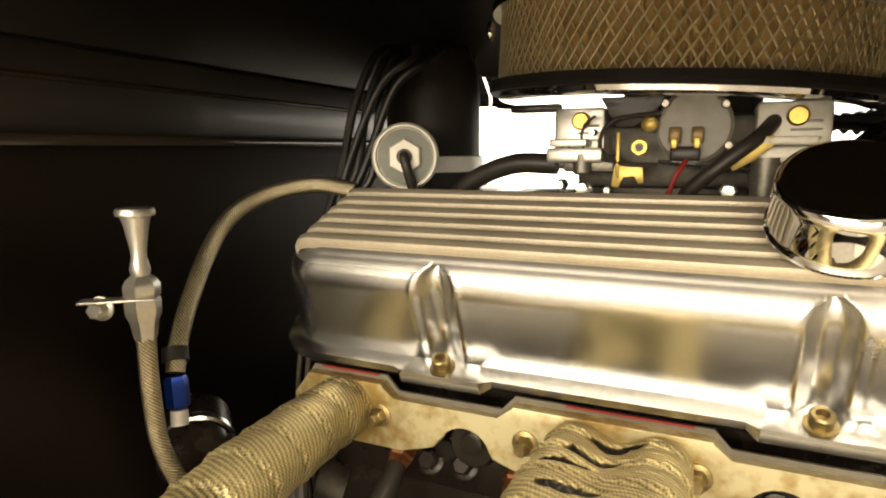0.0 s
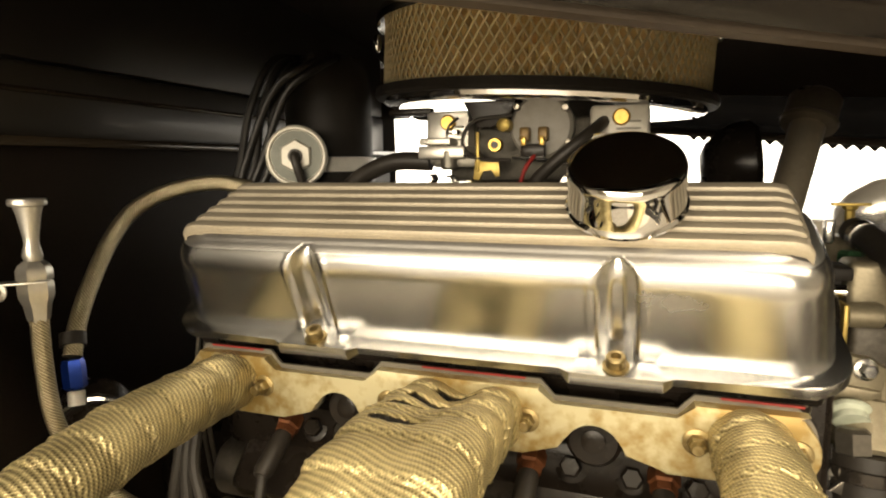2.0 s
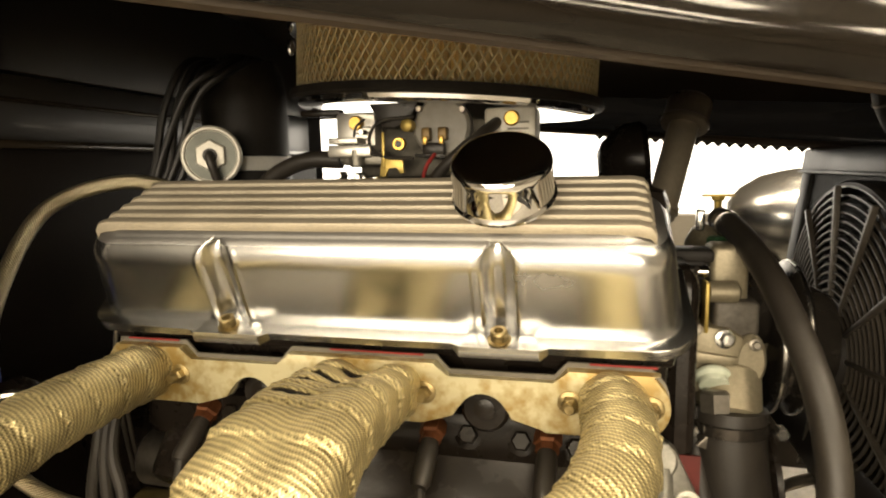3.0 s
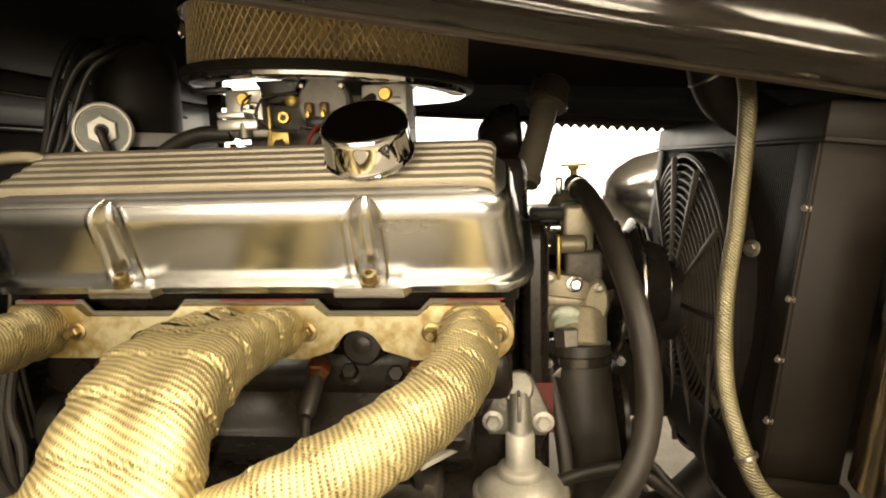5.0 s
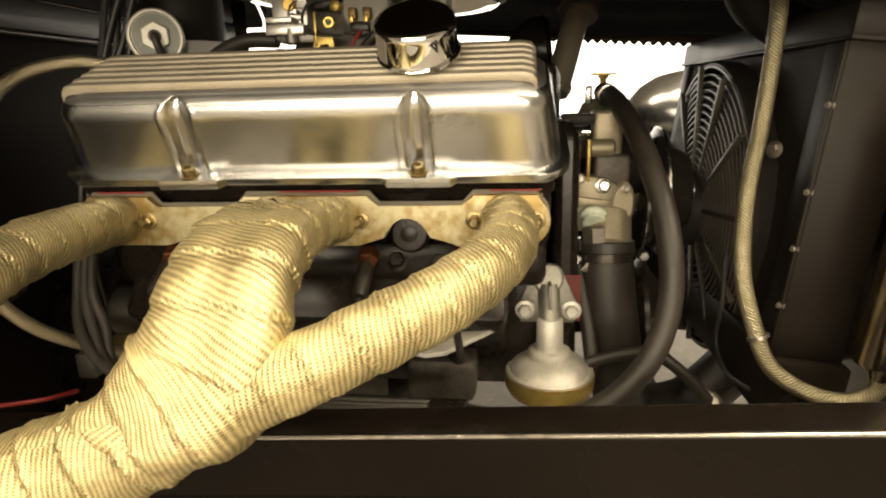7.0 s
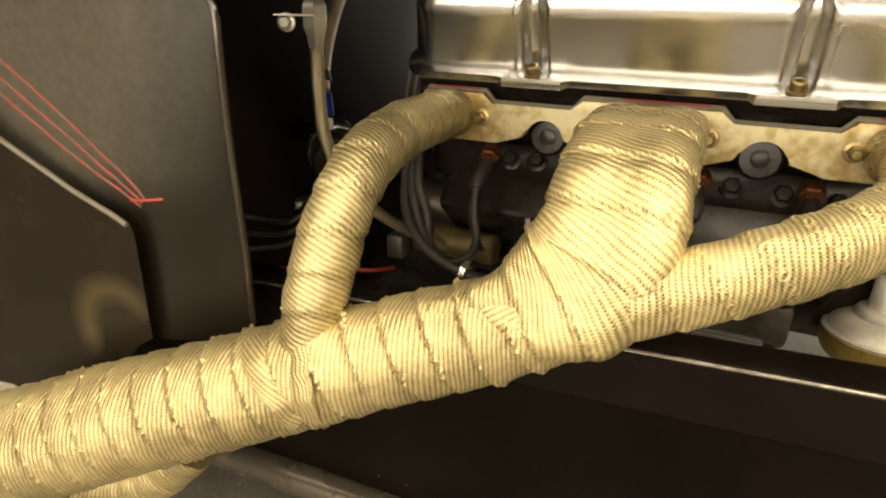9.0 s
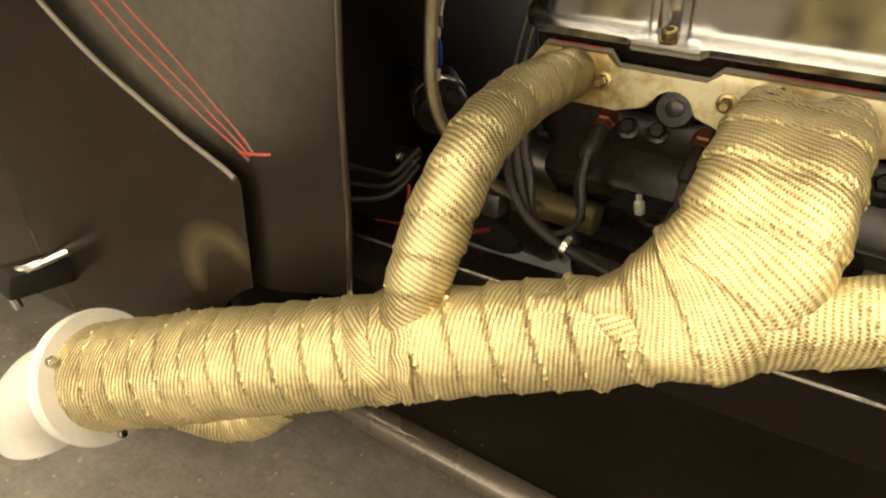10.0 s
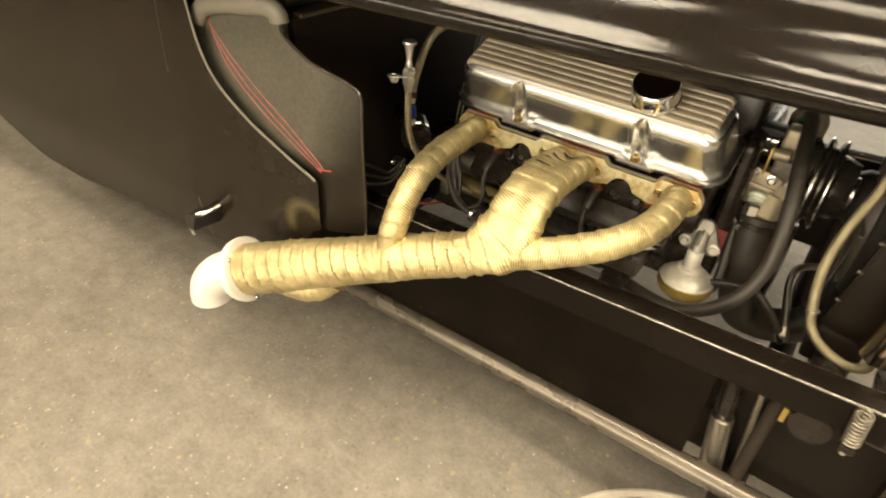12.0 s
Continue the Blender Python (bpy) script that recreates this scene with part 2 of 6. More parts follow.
M_UPPER = surface("flat_black_upper_firewall", (0.011, 0.009, 0.0068), (0.018, 0.0147, 0.011), 0.4, scale=5, fine=300, bump=0.08, spec=0.45)
M_FIREWALL = surface("flat_black_firewall", (0.011, 0.0083, 0.0062), (0.017, 0.0128, 0.0095), 0.5, scale=5, fine=300, bump=0.08, spec=0.08)
M_SATIN = surface("satin_aluminium", (0.6, 0.58, 0.53), (0.74, 0.72, 0.66), 0.36, 0.85, scale=30, fine=300, bump=0.1)
M_PRIMER = surface("grey_primer", (0.15, 0.138, 0.108), (0.21, 0.195, 0.155), 0.45, scale=4, fine=350, bump=0.08)
M_RED = surface("red_wax_line", (0.32, 0.042, 0.034), (0.46, 0.08, 0.06), 0.6, scale=60)
M_CRAYON = surface("faded_red_crayon", (0.16, 0.105, 0.08), (0.36, 0.062, 0.05), 0.7, scale=160, low=0.4, high=0.58)
M_RUBBER = surface("black_rubber", (0.016, 0.0132, 0.0102), (0.031, 0.026, 0.02), 0.48, scale=30, fine=300, bump=0.15)
M_PULLEY = surface("dark_glossy_steel", (0.035, 0.03, 0.024), (0.07, 0.06, 0.05), 0.26, 0.7, scale=20, fine=200, bump=0.05)
M_PLASTIC = surface("black_plastic", (0.0169, 0.01495, 0.013), (0.0273, 0.02405, 0.0208), 0.5, scale=30, fine=300, bump=0.1, spec=0.15)
M_GUARD = surface("grey_worn_plastic", (0.045, 0.038, 0.03), (0.085, 0.073, 0.058), 0.36, scale=20, fine=300, bump=0.1)
M_RADIATOR = surface("radiator_black_paint", (0.008, 0.006, 0.0044), (0.0145, 0.011, 0.008), 0.44, scale=9, fine=220, bump=0.12, spec=0.17)
M_ALLOY = surface("cast_alloy", (0.16, 0.15, 0.125), (0.34, 0.325, 0.28), 0.5, 0.8, scale=26, fine=300, bump=0.4)
M_PUMP = surface("olive_cast_alloy", (0.2, 0.172, 0.115), (0.36, 0.318, 0.222), 0.46, 0.55, scale=22, fine=260, bump=0.35)
M_STEEL = surface("bright_steel", (0.5, 0.49, 0.46), (0.68, 0.67, 0.63), 0.24, 1.0, scale=30, fine=300)
M_BAR = surface("dusty_dark_rod", (0.08, 0.069, 0.054), (0.15, 0.132, 0.105), 0.28, 0.55, scale=9, fine=200, bump=0.1)
M_TUBE = surface("dull_steel_tube", (0.2, 0.18, 0.15), (0.34, 0.31, 0.26), 0.36, 0.85, scale=9, fine=200, bump=0.1)
M_WHITE = surface("white_coated_metal", (0.62, 0.6, 0.55), (0.8, 0.78, 0.72), 0.4, 0.2, scale=14, fine=200, bump=0.1)
M_PALE = surface("pale_cast_zinc", (0.42, 0.4, 0.34), (0.62, 0.595, 0.52), 0.46, 0.35, scale=40, fine=260, bump=0.35)
M_PAPER = surface("pleated_filter_paper", (0.8, 0.6, 0.27), (0.92, 0.74, 0.4), 0.9, scale=30, fine=200)
M_WIRE = surface("expanded_steel_mesh", (0.56, 0.47, 0.27), (0.74, 0.64, 0.4), 0.45, 0.5)
M_GOLD = surface("gold_zinc", (0.4, 0.25, 0.05), (0.62, 0.43, 0.13), 0.32, 0.9, scale=60)
M_BLUE = surface("blue_anodised_fitting", (0.01, 0.035, 0.26), (0.015, 0.06, 0.4), 0.3, 0.7)
M_YELLOW = surface("yellow_zinc_bowl", (0.35, 0.25, 0.06), (0.55, 0.42, 0.13), 0.4, 0.7)
M_OPEN = bpy.data.materials.new("daylight_outside")
M_OPEN.use_nodes = True
_p = M_OPEN.node_tree.nodes["Principled BSDF"]
_p.inputs["Emission Color"].default_value, _p.inputs["Emission Strength"].default_value = (1, 0.92, 0.79, 1), 2.5
M_LAMP = bpy.data.materials.new("lamp_tube")
M_LAMP.use_nodes = True
_p = M_LAMP.node_tree.nodes["Principled BSDF"]
_p.inputs["Emission Color"].default_value, _p.inputs["Emission Strength"].default_value = (*WARM, 1), 8.0
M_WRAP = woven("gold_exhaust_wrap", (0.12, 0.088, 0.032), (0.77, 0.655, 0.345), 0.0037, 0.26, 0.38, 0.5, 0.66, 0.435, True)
M_WRAP_OLD = woven("scorched_exhaust_wrap", (0.09, 0.066, 0.025), (0.77, 0.66, 0.355), 0.0037, 0.26, 0.4, 0.5, 0.66, 0.45, True)
M_BRAID = woven("braided_steel_hose", (0.09, 0.065, 0.028), (0.8, 0.71, 0.48), 0.0028, 0.9, 0.28, 0.7, 0.9, 0.44)
M_BRAID_DULL = woven("dull_braid", (0.07, 0.06, 0.032), (0.5, 0.45, 0.285), 0.0034, 0.8, 0.34, 0.8, 0.75, 0.43)

# ---- geometry helpers ----


def part(name, bm, mat, parent=None, label="", sharp=35):
    me = bpy.data.meshes.new(name)
    bm.to_mesh(me)
    bm.free()
    me.materials.append(mat)
    me.polygons.foreach_set("use_smooth", [True] * len(me.polygons))
    me.set_sharp_from_angle(angle=radians(sharp))
    ob = new(name, me)
    if parent is not None:
        ob.parent = parent
        ob.matrix_parent_inverse = parent.matrix_world.inverted()
    if label:
        ob["label"] = label
    return ob


def thing(name, at, label, category, group="", kind=""):
    ob = new(name)
    ob.matrix_world = Matrix.Translation(at)
    ob.empty_display_size = 0.02
    return tagged(ob, label, category, group, kind)


def box(bm, c, s, m=None, bevel=0.0, seg=2):
    mat = Matrix.Translation(c) @ Matrix.Diagonal((*s, 1))
    if m is not None:
        mat = m @ mat
    vs = bmesh.ops.create_cube(bm, size=1.0, matrix=mat)["verts"]
    if bevel:
        es = list({e for v in vs for e in v.link_edges})
        bmesh.ops.bevel(bm, geom=es, offset=bevel, segments=seg, profile=0.5, affect="EDGES")
    return bm


def axis_matrix(a, b):
    """A frame at a whose z looks to b."""
    d = (Vector(b) - Vector(a))
    return Matrix.Translation(a) @ d.to_track_quat("Z", "Y").to_matrix().to_4x4()


def lathe(bm, prof, m=None, seg=32):
    """Turn (radius, height) pairs round local z; ends are closed."""
    m = m or Matrix.Identity(4)
    rings = []
    for r, h in prof:
        rings.append([bm.verts.new(m @ Vector((r * math.cos(2 * math.pi * i / seg), r * math.sin(2 * math.pi * i / seg), h))) for i in range(seg)])
    for a, b in zip(rings[:-1], rings[1:]):
        for i in range(seg):
            bm.faces.new((a[i], a[(i + 1) % seg], b[(i + 1) % seg], b[i]))
    bm.faces.new(rings[0][::-1])
    bm.faces.new(rings[-1])
    return bm


def rod(bm, a, b, r, seg=16, bevel=0.0):
    n = (Vector(b) - Vector(a)).length
    prof = [(r, 0), (r, n)] if not bevel else [(r - bevel, 0), (r, bevel), (r, n - bevel), (r - bevel, n)]
    return lathe(bm, prof, axis_matrix(a, b), seg)


def bolt(bm, a, d, r=0.006, h=0.006, washer=True):
    """A hex head with a washer, standing at a and facing along d."""
    a = Vector(a)
    d = Vector(d).normalized()
    m = axis_matrix(a, a + d)
    if washer:
        lathe(bm, [(r * 1.45, 0), (r * 1.45, r * 0.22), (r * 1.3, r * 0.3)], m, 20)
    lathe(bm, [(r, r * 0.2), (r, h), (r * 0.8, h + r * 0.18)], m, 6)
    return bm


def spline(pts, step=0.004):
    """A smooth curve through the points, sampled at even steps."""
    p = [Vector(q) for q in pts]
    p = [2 * p[0] - p[1]] + p + [2 * p[-1] - p[-2]]
    raw = []
    for i in range(1, len(p) - 2):
        n = max(6, int((p[i + 1] - p[i]).length / 0.002))
        for k in range(n):
            t = k / n
            raw.append(0.5 * ((2 * p[i]) + (p[i + 1] - p[i - 1]) * t + (2 * p[i - 1] - 5 * p[i] + 4 * p[i + 1] - p[i + 2]) * t * t + (3 * p[i] - p[i - 1] - 3 * p[i + 1] + p[i + 2]) * t ** 3))
    raw.append(p[-2])
    out, gone = [raw[0]], 0.0
    for a, b in zip(raw[:-1], raw[1:]):
        gone += (b - a).length
        if gone >= step:
            out.append(b)
            gone = 0.0
    if (out[-1] - raw[-1]).length > step * 0.3:
        out.append(raw[-1])
    return out


def sweep(bm, pts, size, seg=24, ref=(0, 0, 1), step=0.004, caps=True, start=0.0, along=False, turn=None):
    """A tube along a curve. size: a radius, or a function of (metres along, share along, angle) that gives two half widths."""
    c = spline(pts, step)
    uvl = bm.loops.layers.uv.verify()
    lay = bm.verts.layers.float.new("turn") if turn else None
    total = sum((b - a).length for a, b in zip(c[:-1], c[1:]))
    rings, s, side = [], 0.0, None
    lengths = []
    for i, q in enumerate(c):
        d = (c[min(i + 1, len(c) - 1)] - c[max(i - 1, 0)]).normalized()
        if i:
            s += (c[i] - c[i - 1]).length
        side = (Vector(ref) if side is None else side)
        side = (side - d * side.dot(d)).normalized()
        other = d.cross(side)
        ring = []
        for k in range(seg):
            th = 2 * math.pi * k / seg + start
            a, b = size(s, s / total, th) if callable(size) else (size, size)
            ring.append(bm.verts.new(q + side * (a * math.cos(th)) + other * (b * math.sin(th))))
            if turn:
                ring[-1][lay] = turn(s, th)
        rings.append(ring)
        lengths.append(s)
    r0 = size(total * 0.6, 0.6, 0.8)[0] if callable(size) else size
    for j, (a, b) in enumerate(zip(rings[:-1], rings[1:])):
        for k in range(seg):
            f = bm.faces.new((a[k], b[k], b[(k + 1) % seg], a[(k + 1) % seg]))
            w = 2 * math.pi * r0 / seg
            for lp, uv in zip(f.loops, ((lengths[j], k * w), (lengths[j + 1], k * w), (lengths[j + 1], (k + 1) * w), (lengths[j], (k + 1) * w))):
                lp[uvl].uv = (uv[1], uv[0]) if along else uv
    if caps:
        bm.faces.new(rings[0])
        bm.faces.new(rings[-1][::-1])
    return bm


def plate(bm, outline, thick, m=None, bevel=0.0):
    """A flat plate: an outline in local x, y, risen along local z."""
    m = m or Matrix.Identity(4)
    lo = [bm.verts.new(m @ Vector((x, y, 0))) for x, y in outline]
    hi = [bm.verts.new(m @ Vector((x, y, thick))) for x, y in outline]
    n = len(lo)
    bm.faces.new(lo[::-1])
    top = bm.faces.new(hi)
    for i in range(n):
        bm.faces.new((lo[i], lo[(i + 1) % n], hi[(i + 1) % n], hi[i]))
    if bevel:
        bmesh.ops.bevel(bm, geom=list(top.edges), offset=bevel, segments=2, profile=0.5, affect="EDGES")
    return bm


def grid_sheet(bm, rows, thick=0.0):
    """A sheet through rows of points; with a thickness it gets a back and edges."""
    vs = [[bm.verts.new(p) for p in row] for row in rows]
    for a, b in zip(vs[:-1], vs[1:]):
        for i in range(len(a) - 1):
            bm.faces.new((a[i], a[i + 1], b[i + 1], b[i]))
    if thick:
        bmesh.ops.solidify(bm, geom=list(bm.faces), thickness=thick)
    return bm


def B():
    return bmesh.new()


# ---- the garage ----
X0, X1, Y0, Y1, CEIL = -6.0, 7.0, -7.0, 4.6, 3.6
part("floor", box(B(), ((X0 + X1) / 2, (Y0 + Y1) / 2, -0.05), (X1 - X0, Y1 - Y0, 0.1)), M_FLOOR)
tagged(bpy.data.objects["floor"], "worn grey-brown concrete garage floor", "floor", kind="structure")
c = part("ceiling", box(B(), ((X0 + X1) / 2, (Y0 + Y1) / 2, CEIL + 0.05), (X1 - X0, Y1 - Y0, 0.1)), M_CEIL)
tagged(c, "plain tan garage ceiling", "ceiling", kind="structure")
for nm, cc, ss in (("wall_west", (X0 - 0.1, (Y0 + Y1) / 2, CEIL / 2), (0.2, Y1 - Y0, CEIL)), ("wall_east", (X1 + 0.1, (Y0 + Y1) / 2, CEIL / 2), (0.2, Y1 - Y0, CEIL))):
    tagged(part(nm, box(B(), cc, ss), M_WALL), "plain tan painted garage wall", "wall", kind="structure")
# south wall, its opening added to hold the frontal fill lamp
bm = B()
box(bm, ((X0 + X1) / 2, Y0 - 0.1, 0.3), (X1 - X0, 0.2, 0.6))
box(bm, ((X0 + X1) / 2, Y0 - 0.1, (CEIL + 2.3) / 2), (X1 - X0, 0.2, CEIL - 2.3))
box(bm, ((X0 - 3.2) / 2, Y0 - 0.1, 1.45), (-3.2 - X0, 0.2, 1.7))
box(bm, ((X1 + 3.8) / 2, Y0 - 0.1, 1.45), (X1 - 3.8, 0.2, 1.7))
tagged(part("wall_south", bm, M_WALL), "tan garage wall with an added, unseen window opening", "wall", kind="structure")
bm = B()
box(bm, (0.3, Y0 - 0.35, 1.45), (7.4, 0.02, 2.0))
tagged(part("backdrop_south", bm, M_WALL), "added wall behind the unseen window opening", "wall", kind="structure")
# a bright window band in the far wall, beyond the car
bm = B()
box(bm, ((X0 + X1) / 2, Y1 + 0.1, 0.2), (X1 - X0, 0.2, 0.4))
box(bm, ((X0 + X1) / 2, Y1 + 0.1, (CEIL + 1.75) / 2), (X1 - X0, 0.2, CEIL - 1.75))
box(bm, ((X0 - 3.2) / 2, Y1 + 0.1, 1.075), (-3.2 - X0, 0.2, 1.35))
box(bm, ((X1 + 5.0) / 2, Y1 + 0.1, 1.075), (X1 - 5.0, 0.2, 1.35))
tagged(part("wall_north", bm, M_WALL), "tan garage wall with a long bright window", "wall", kind="structure")
bm = B()
box(bm, (0.9, Y1 + 0.4, 1.05), (8.6, 0.02, 1.7))
tagged(part("backdrop", bm, M_OPEN), "bright white daylight outside the window", "daylight", kind="structure")

for lx, ly, ll, lw, ld in LAMPS:
    f = thing("ceiling_light", (lx, ly, 3.6), "long white fluorescent ceiling light", "ceiling light", "ceiling lights")
    part("housing", box(B(), (lx, ly, 3.52), (ll + 0.1, ld + 0.07, 0.16), bevel=0.01), M_WHITE, f)

# ---- car body ----
body = thing("car_body", (-0.6, 0.3, 0.2), "satin black hot rod body with grey primer patch", "car body")


def smooth(a, b, v):
    t = min(max((v - a) / (b - a), 0), 1)
    return t * t * (3 - 2 * t)


def side_y(x, z):
    """The outer skin of the body's near side."""
    y = -0.277 - 0.03 * smooth(-0.25, -0.6, x) - 0.03 * smooth(-0.9, -2.0, x)
    y += 0.05 * smooth(0.45, 0.15, z)
    y -= 0.012 * math.sin(min(max((z - 0.45) / 0.5, 0), 1) * math.pi) * smooth(-0.25, -0.5, x)
    return y


EDGE_Z = (0.47, 0.572, 0.578, 0.586, 0.598, 0.636, 0.67, 0.698, 0.74, 0.814, 0.9, 1.06)
EDGE_X = (-0.255, -0.255, -0.26, -0.281, -0.31, -0.376, -0.428, -0.464, -0.491, -0.512, -0.529, -0.55)


def skin_edge(z):
    """Where the outer skin ends towards the engine: the swept line above, upright below."""
    reach = 0.06 * smooth(0.59, 0.68, z)
    return sum(float(np.interp(z + reach * k / 4, EDGE_Z, EDGE_X)) for k in range(-4, 5)) / 9


FOOT_X = (-2.1, -1.8, -1.665, -1.58, -1.5, -1.3, -1.07, -0.77, -0.61, -0.5, -0.36, -0.26)
FOOT_Z = (0.41, 0.33, 0.25, 0.205, 0.18, 0.176, 0.203, 0.245, 0.272, 0.295, 0.36, 0.475)


def skin_bottom(x):
    """The sill's lower line: it sags under the door and sweeps up at both ends."""
    return sum(float(np.interp(x + 0.03 * k / 3, FOOT_X, FOOT_Z)) for k in range(-3, 4)) / 7


# door and cowl skin, split at the door gap
def door_gap(z):
    return -0.61 - 0.12 * (0.5 - z) * (1 if z < 0.5 else -0.1)


def skin_rows(lo, hi, n):
    rows = []
    for i in range(n + 1):
        u = i / n
        foot = skin_bottom(lo(0.4) + (hi(0.4) - lo(0.4)) * u)
        row = []
        for k in range(121):
            z = foot + (1.05 - foot) * k / 120
            x = lo(z) + (hi(z) - lo(z)) * u
            row.append((x, side_y(x, z), z))
        rows.append(row)
    return rows


COWL_PAINT, nt, p = material("satin_black_paint_with_smear")
tc = nt.nodes.new("ShaderNodeTexCoord")
sep = nt.nodes.new("ShaderNodeSeparateXYZ")
nt.links.new(tc.outputs["Object"], sep.inputs[0])
wob = node(nt, "ShaderNodeTexNoise", Scale=30.0, Detail=3.0)
nt.links.new(tc.outputs["Object"], wob.inputs["Vector"])
# a hooked smear of pale dust wiped on the paint
ax_ = math_node(nt, "SUBTRACT", sep.outputs[0], -0.292)
az_ = math_node(nt, "SUBTRACT", sep.outputs[2], 0.464)
rad_ = math_node(nt, "POWER", math_node(nt, "ADD", math_node(nt, "MULTIPLY", ax_, ax_), math_node(nt, "MULTIPLY", az_, az_)), 0.5)
off_ = math_node(nt, "ABSOLUTE", math_node(nt, "SUBTRACT", math_node(nt, "ADD", rad_, math_node(nt, "MULTIPLY", wob.outputs[0], 0.012)), 0.05))
side_ = math_node(nt, "SUBTRACT", math_node(nt, "MULTIPLY", az_, 1.0), math_node(nt, "MULTIPLY", ax_, 0.75))
band_ = ramp(nt, math_node(nt, "MULTIPLY", off_, 30.0), [(0.0, (1, 1, 1)), (0.6, (0, 0, 0))])
part_ = ramp(nt, math_node(nt, "ADD", math_node(nt, "MULTIPLY", side_, 18.0), 0.35), [(0.2, (0, 0, 0)), (0.8, (0.62, 0.62, 0.62))])
mx = nt.nodes.new("ShaderNodeMix")
mx.data_type = "RGBA"
nt.links.new(math_node(nt, "MULTIPLY", band_, part_), mx.inputs[0])
nt.links.new(ramp(nt, wob.outputs[0], [(0.3, (0.027, 0.02, 0.013)), (0.7, (0.039, 0.0292, 0.0192))]), mx.inputs[6])
mx.inputs[7].default_value = (0.2, 0.16, 0.075, 1)
nt.links.new(mx.outputs[2], p.inputs["Base Color"])
p.inputs["Roughness"].default_value = 0.22
p.inputs["Specular IOR Level"].default_value = 0.6
cowl = part("cowl_side", grid_sheet(B(), skin_rows(lambda z: door_gap(z) + 0.0008, skin_edge, 24), 0.006), COWL_PAINT, body, "satin black skin with a pale smear")
door = part("door", grid_sheet(B(), skin_rows(lambda z: -1.75, lambda z: door_gap(z) - 0.0008, 40), 0.006), M_BODY, body)
part("rear_quarter", grid_sheet(B(), skin_rows(lambda z: -3.2, lambda z: -1.754, 20), 0.006), M_BODY, body)
edge = [(skin_edge(z), side_y(skin_edge(z), z) - 0.003, z) for z in [0.576, 0.582, 0.59, 0.6, 0.612] + [0.625 + 0.0125 * i for i in range(33)]]
part("edge_bead", sweep(B(), edge, 0.0024, 12, step=0.008), M_PRIMER, body, "pale primed edge")

# inner cowl panel with primer, and its cut front edge
def inner_y(x, z):
    return -0.229 - 0.034 * smooth(-0.18, -0.26, x) - 0.022 * smooth(-0.26, -0.56, x) - 0.006 * math.sin(min(max((z - 0.55) / 0.3, 0), 1) * math.pi)


def front_cut(z):
    if z < 0.74:
        return -0.178
    if z < 0.765:
        return -0.178 - 0.018 * ((z - 0.74) / 0.025) ** 2
    return -0.196 - 0.13 * smooth(0.755, 0.835, z) if z < 0.83 else -0.326 - 0.012 * smooth(0.83, 0.9, z)


rows = []
for i in range(37):
    z = 0.46 + 0.0165 * i
    lo = -0.6
    hi = front_cut(z)
    rows.append([(lo + (hi - lo) * k / 30, inner_y(lo + (hi - lo) * k / 30, z), z) for k in range(31)])
PRIMER_PANEL, nt, p = material("primed_panel")
tc = nt.nodes.new("ShaderNodeTexCoord")
sep = nt.nodes.new("ShaderNodeSeparateXYZ")
nt.links.new(tc.outputs["Object"], sep.inputs[0])
wob = node(nt, "ShaderNodeTexNoise", Scale=9.0, Detail=4.0)
nt.links.new(tc.outputs["Object"], wob.inputs["Vector"])
grain = node(nt, "ShaderNodeTexNoise", Scale=120.0, Detail=3.0)
nt.links.new(tc.outputs["Object"], grain.inputs["Vector"])
# primer covers the panel behind a soft, uneven sprayed border
dx = math_node(nt, "ADD", math_node(nt, "SUBTRACT", sep.outputs[0], math_node(nt, "MULTIPLY", math_node(nt, "SUBTRACT", sep.outputs[2], 0.6), 0.3)), math_node(nt, "MULTIPLY", wob.outputs[0], 0.03))
dz = math_node(nt, "ADD", sep.outputs[2], math_node(nt, "MULTIPLY", wob.outputs[0], 0.02))
PX, PZ = -0.2, 0.602
mrx = nt.nodes.new("ShaderNodeMapRange")
nt.links.new(dx, mrx.inputs[0])
for i, v in enumerate((PX - 0.085, PX + 0.02, 1.0, 0.0)):
    mrx.inputs[i + 1].default_value = v
mrz = nt.nodes.new("ShaderNodeMapRange")
nt.links.new(dz, mrz.inputs[0])
for i, v in enumerate((PZ - 0.01, PZ + 0.03, 0.0, 1.0)):
    mrz.inputs[i + 1].default_value = v
cover = math_node(nt, "MULTIPLY", mrx.outputs[0], mrz.outputs[0])
mx = nt.nodes.new("ShaderNodeMix")
mx.data_type = "RGBA"
nt.links.new(cover, mx.inputs[0])
mx.inputs[6].default_value = (0.027, 0.0215, 0.0145, 1)
nt.links.new(ramp(nt, grain.outputs[0], [(0.3, (0.14, 0.13, 0.1)), (0.7, (0.185, 0.173, 0.134))]), mx.inputs[7])
nt.links.new(mx.outputs[2], p.inputs["Base Color"])
rr = math_node(nt, "MULTIPLY_ADD", cover, 0.2)
rr.node.inputs[2].default_value = 0.32
nt.links.new(rr, p.inputs["Roughness"])
panel = part("cowl_panel", grid_sheet(B(), rows, 0.005), PRIMER_PANEL, body, "black cowl panel with a grey primer patch")
bm = B()
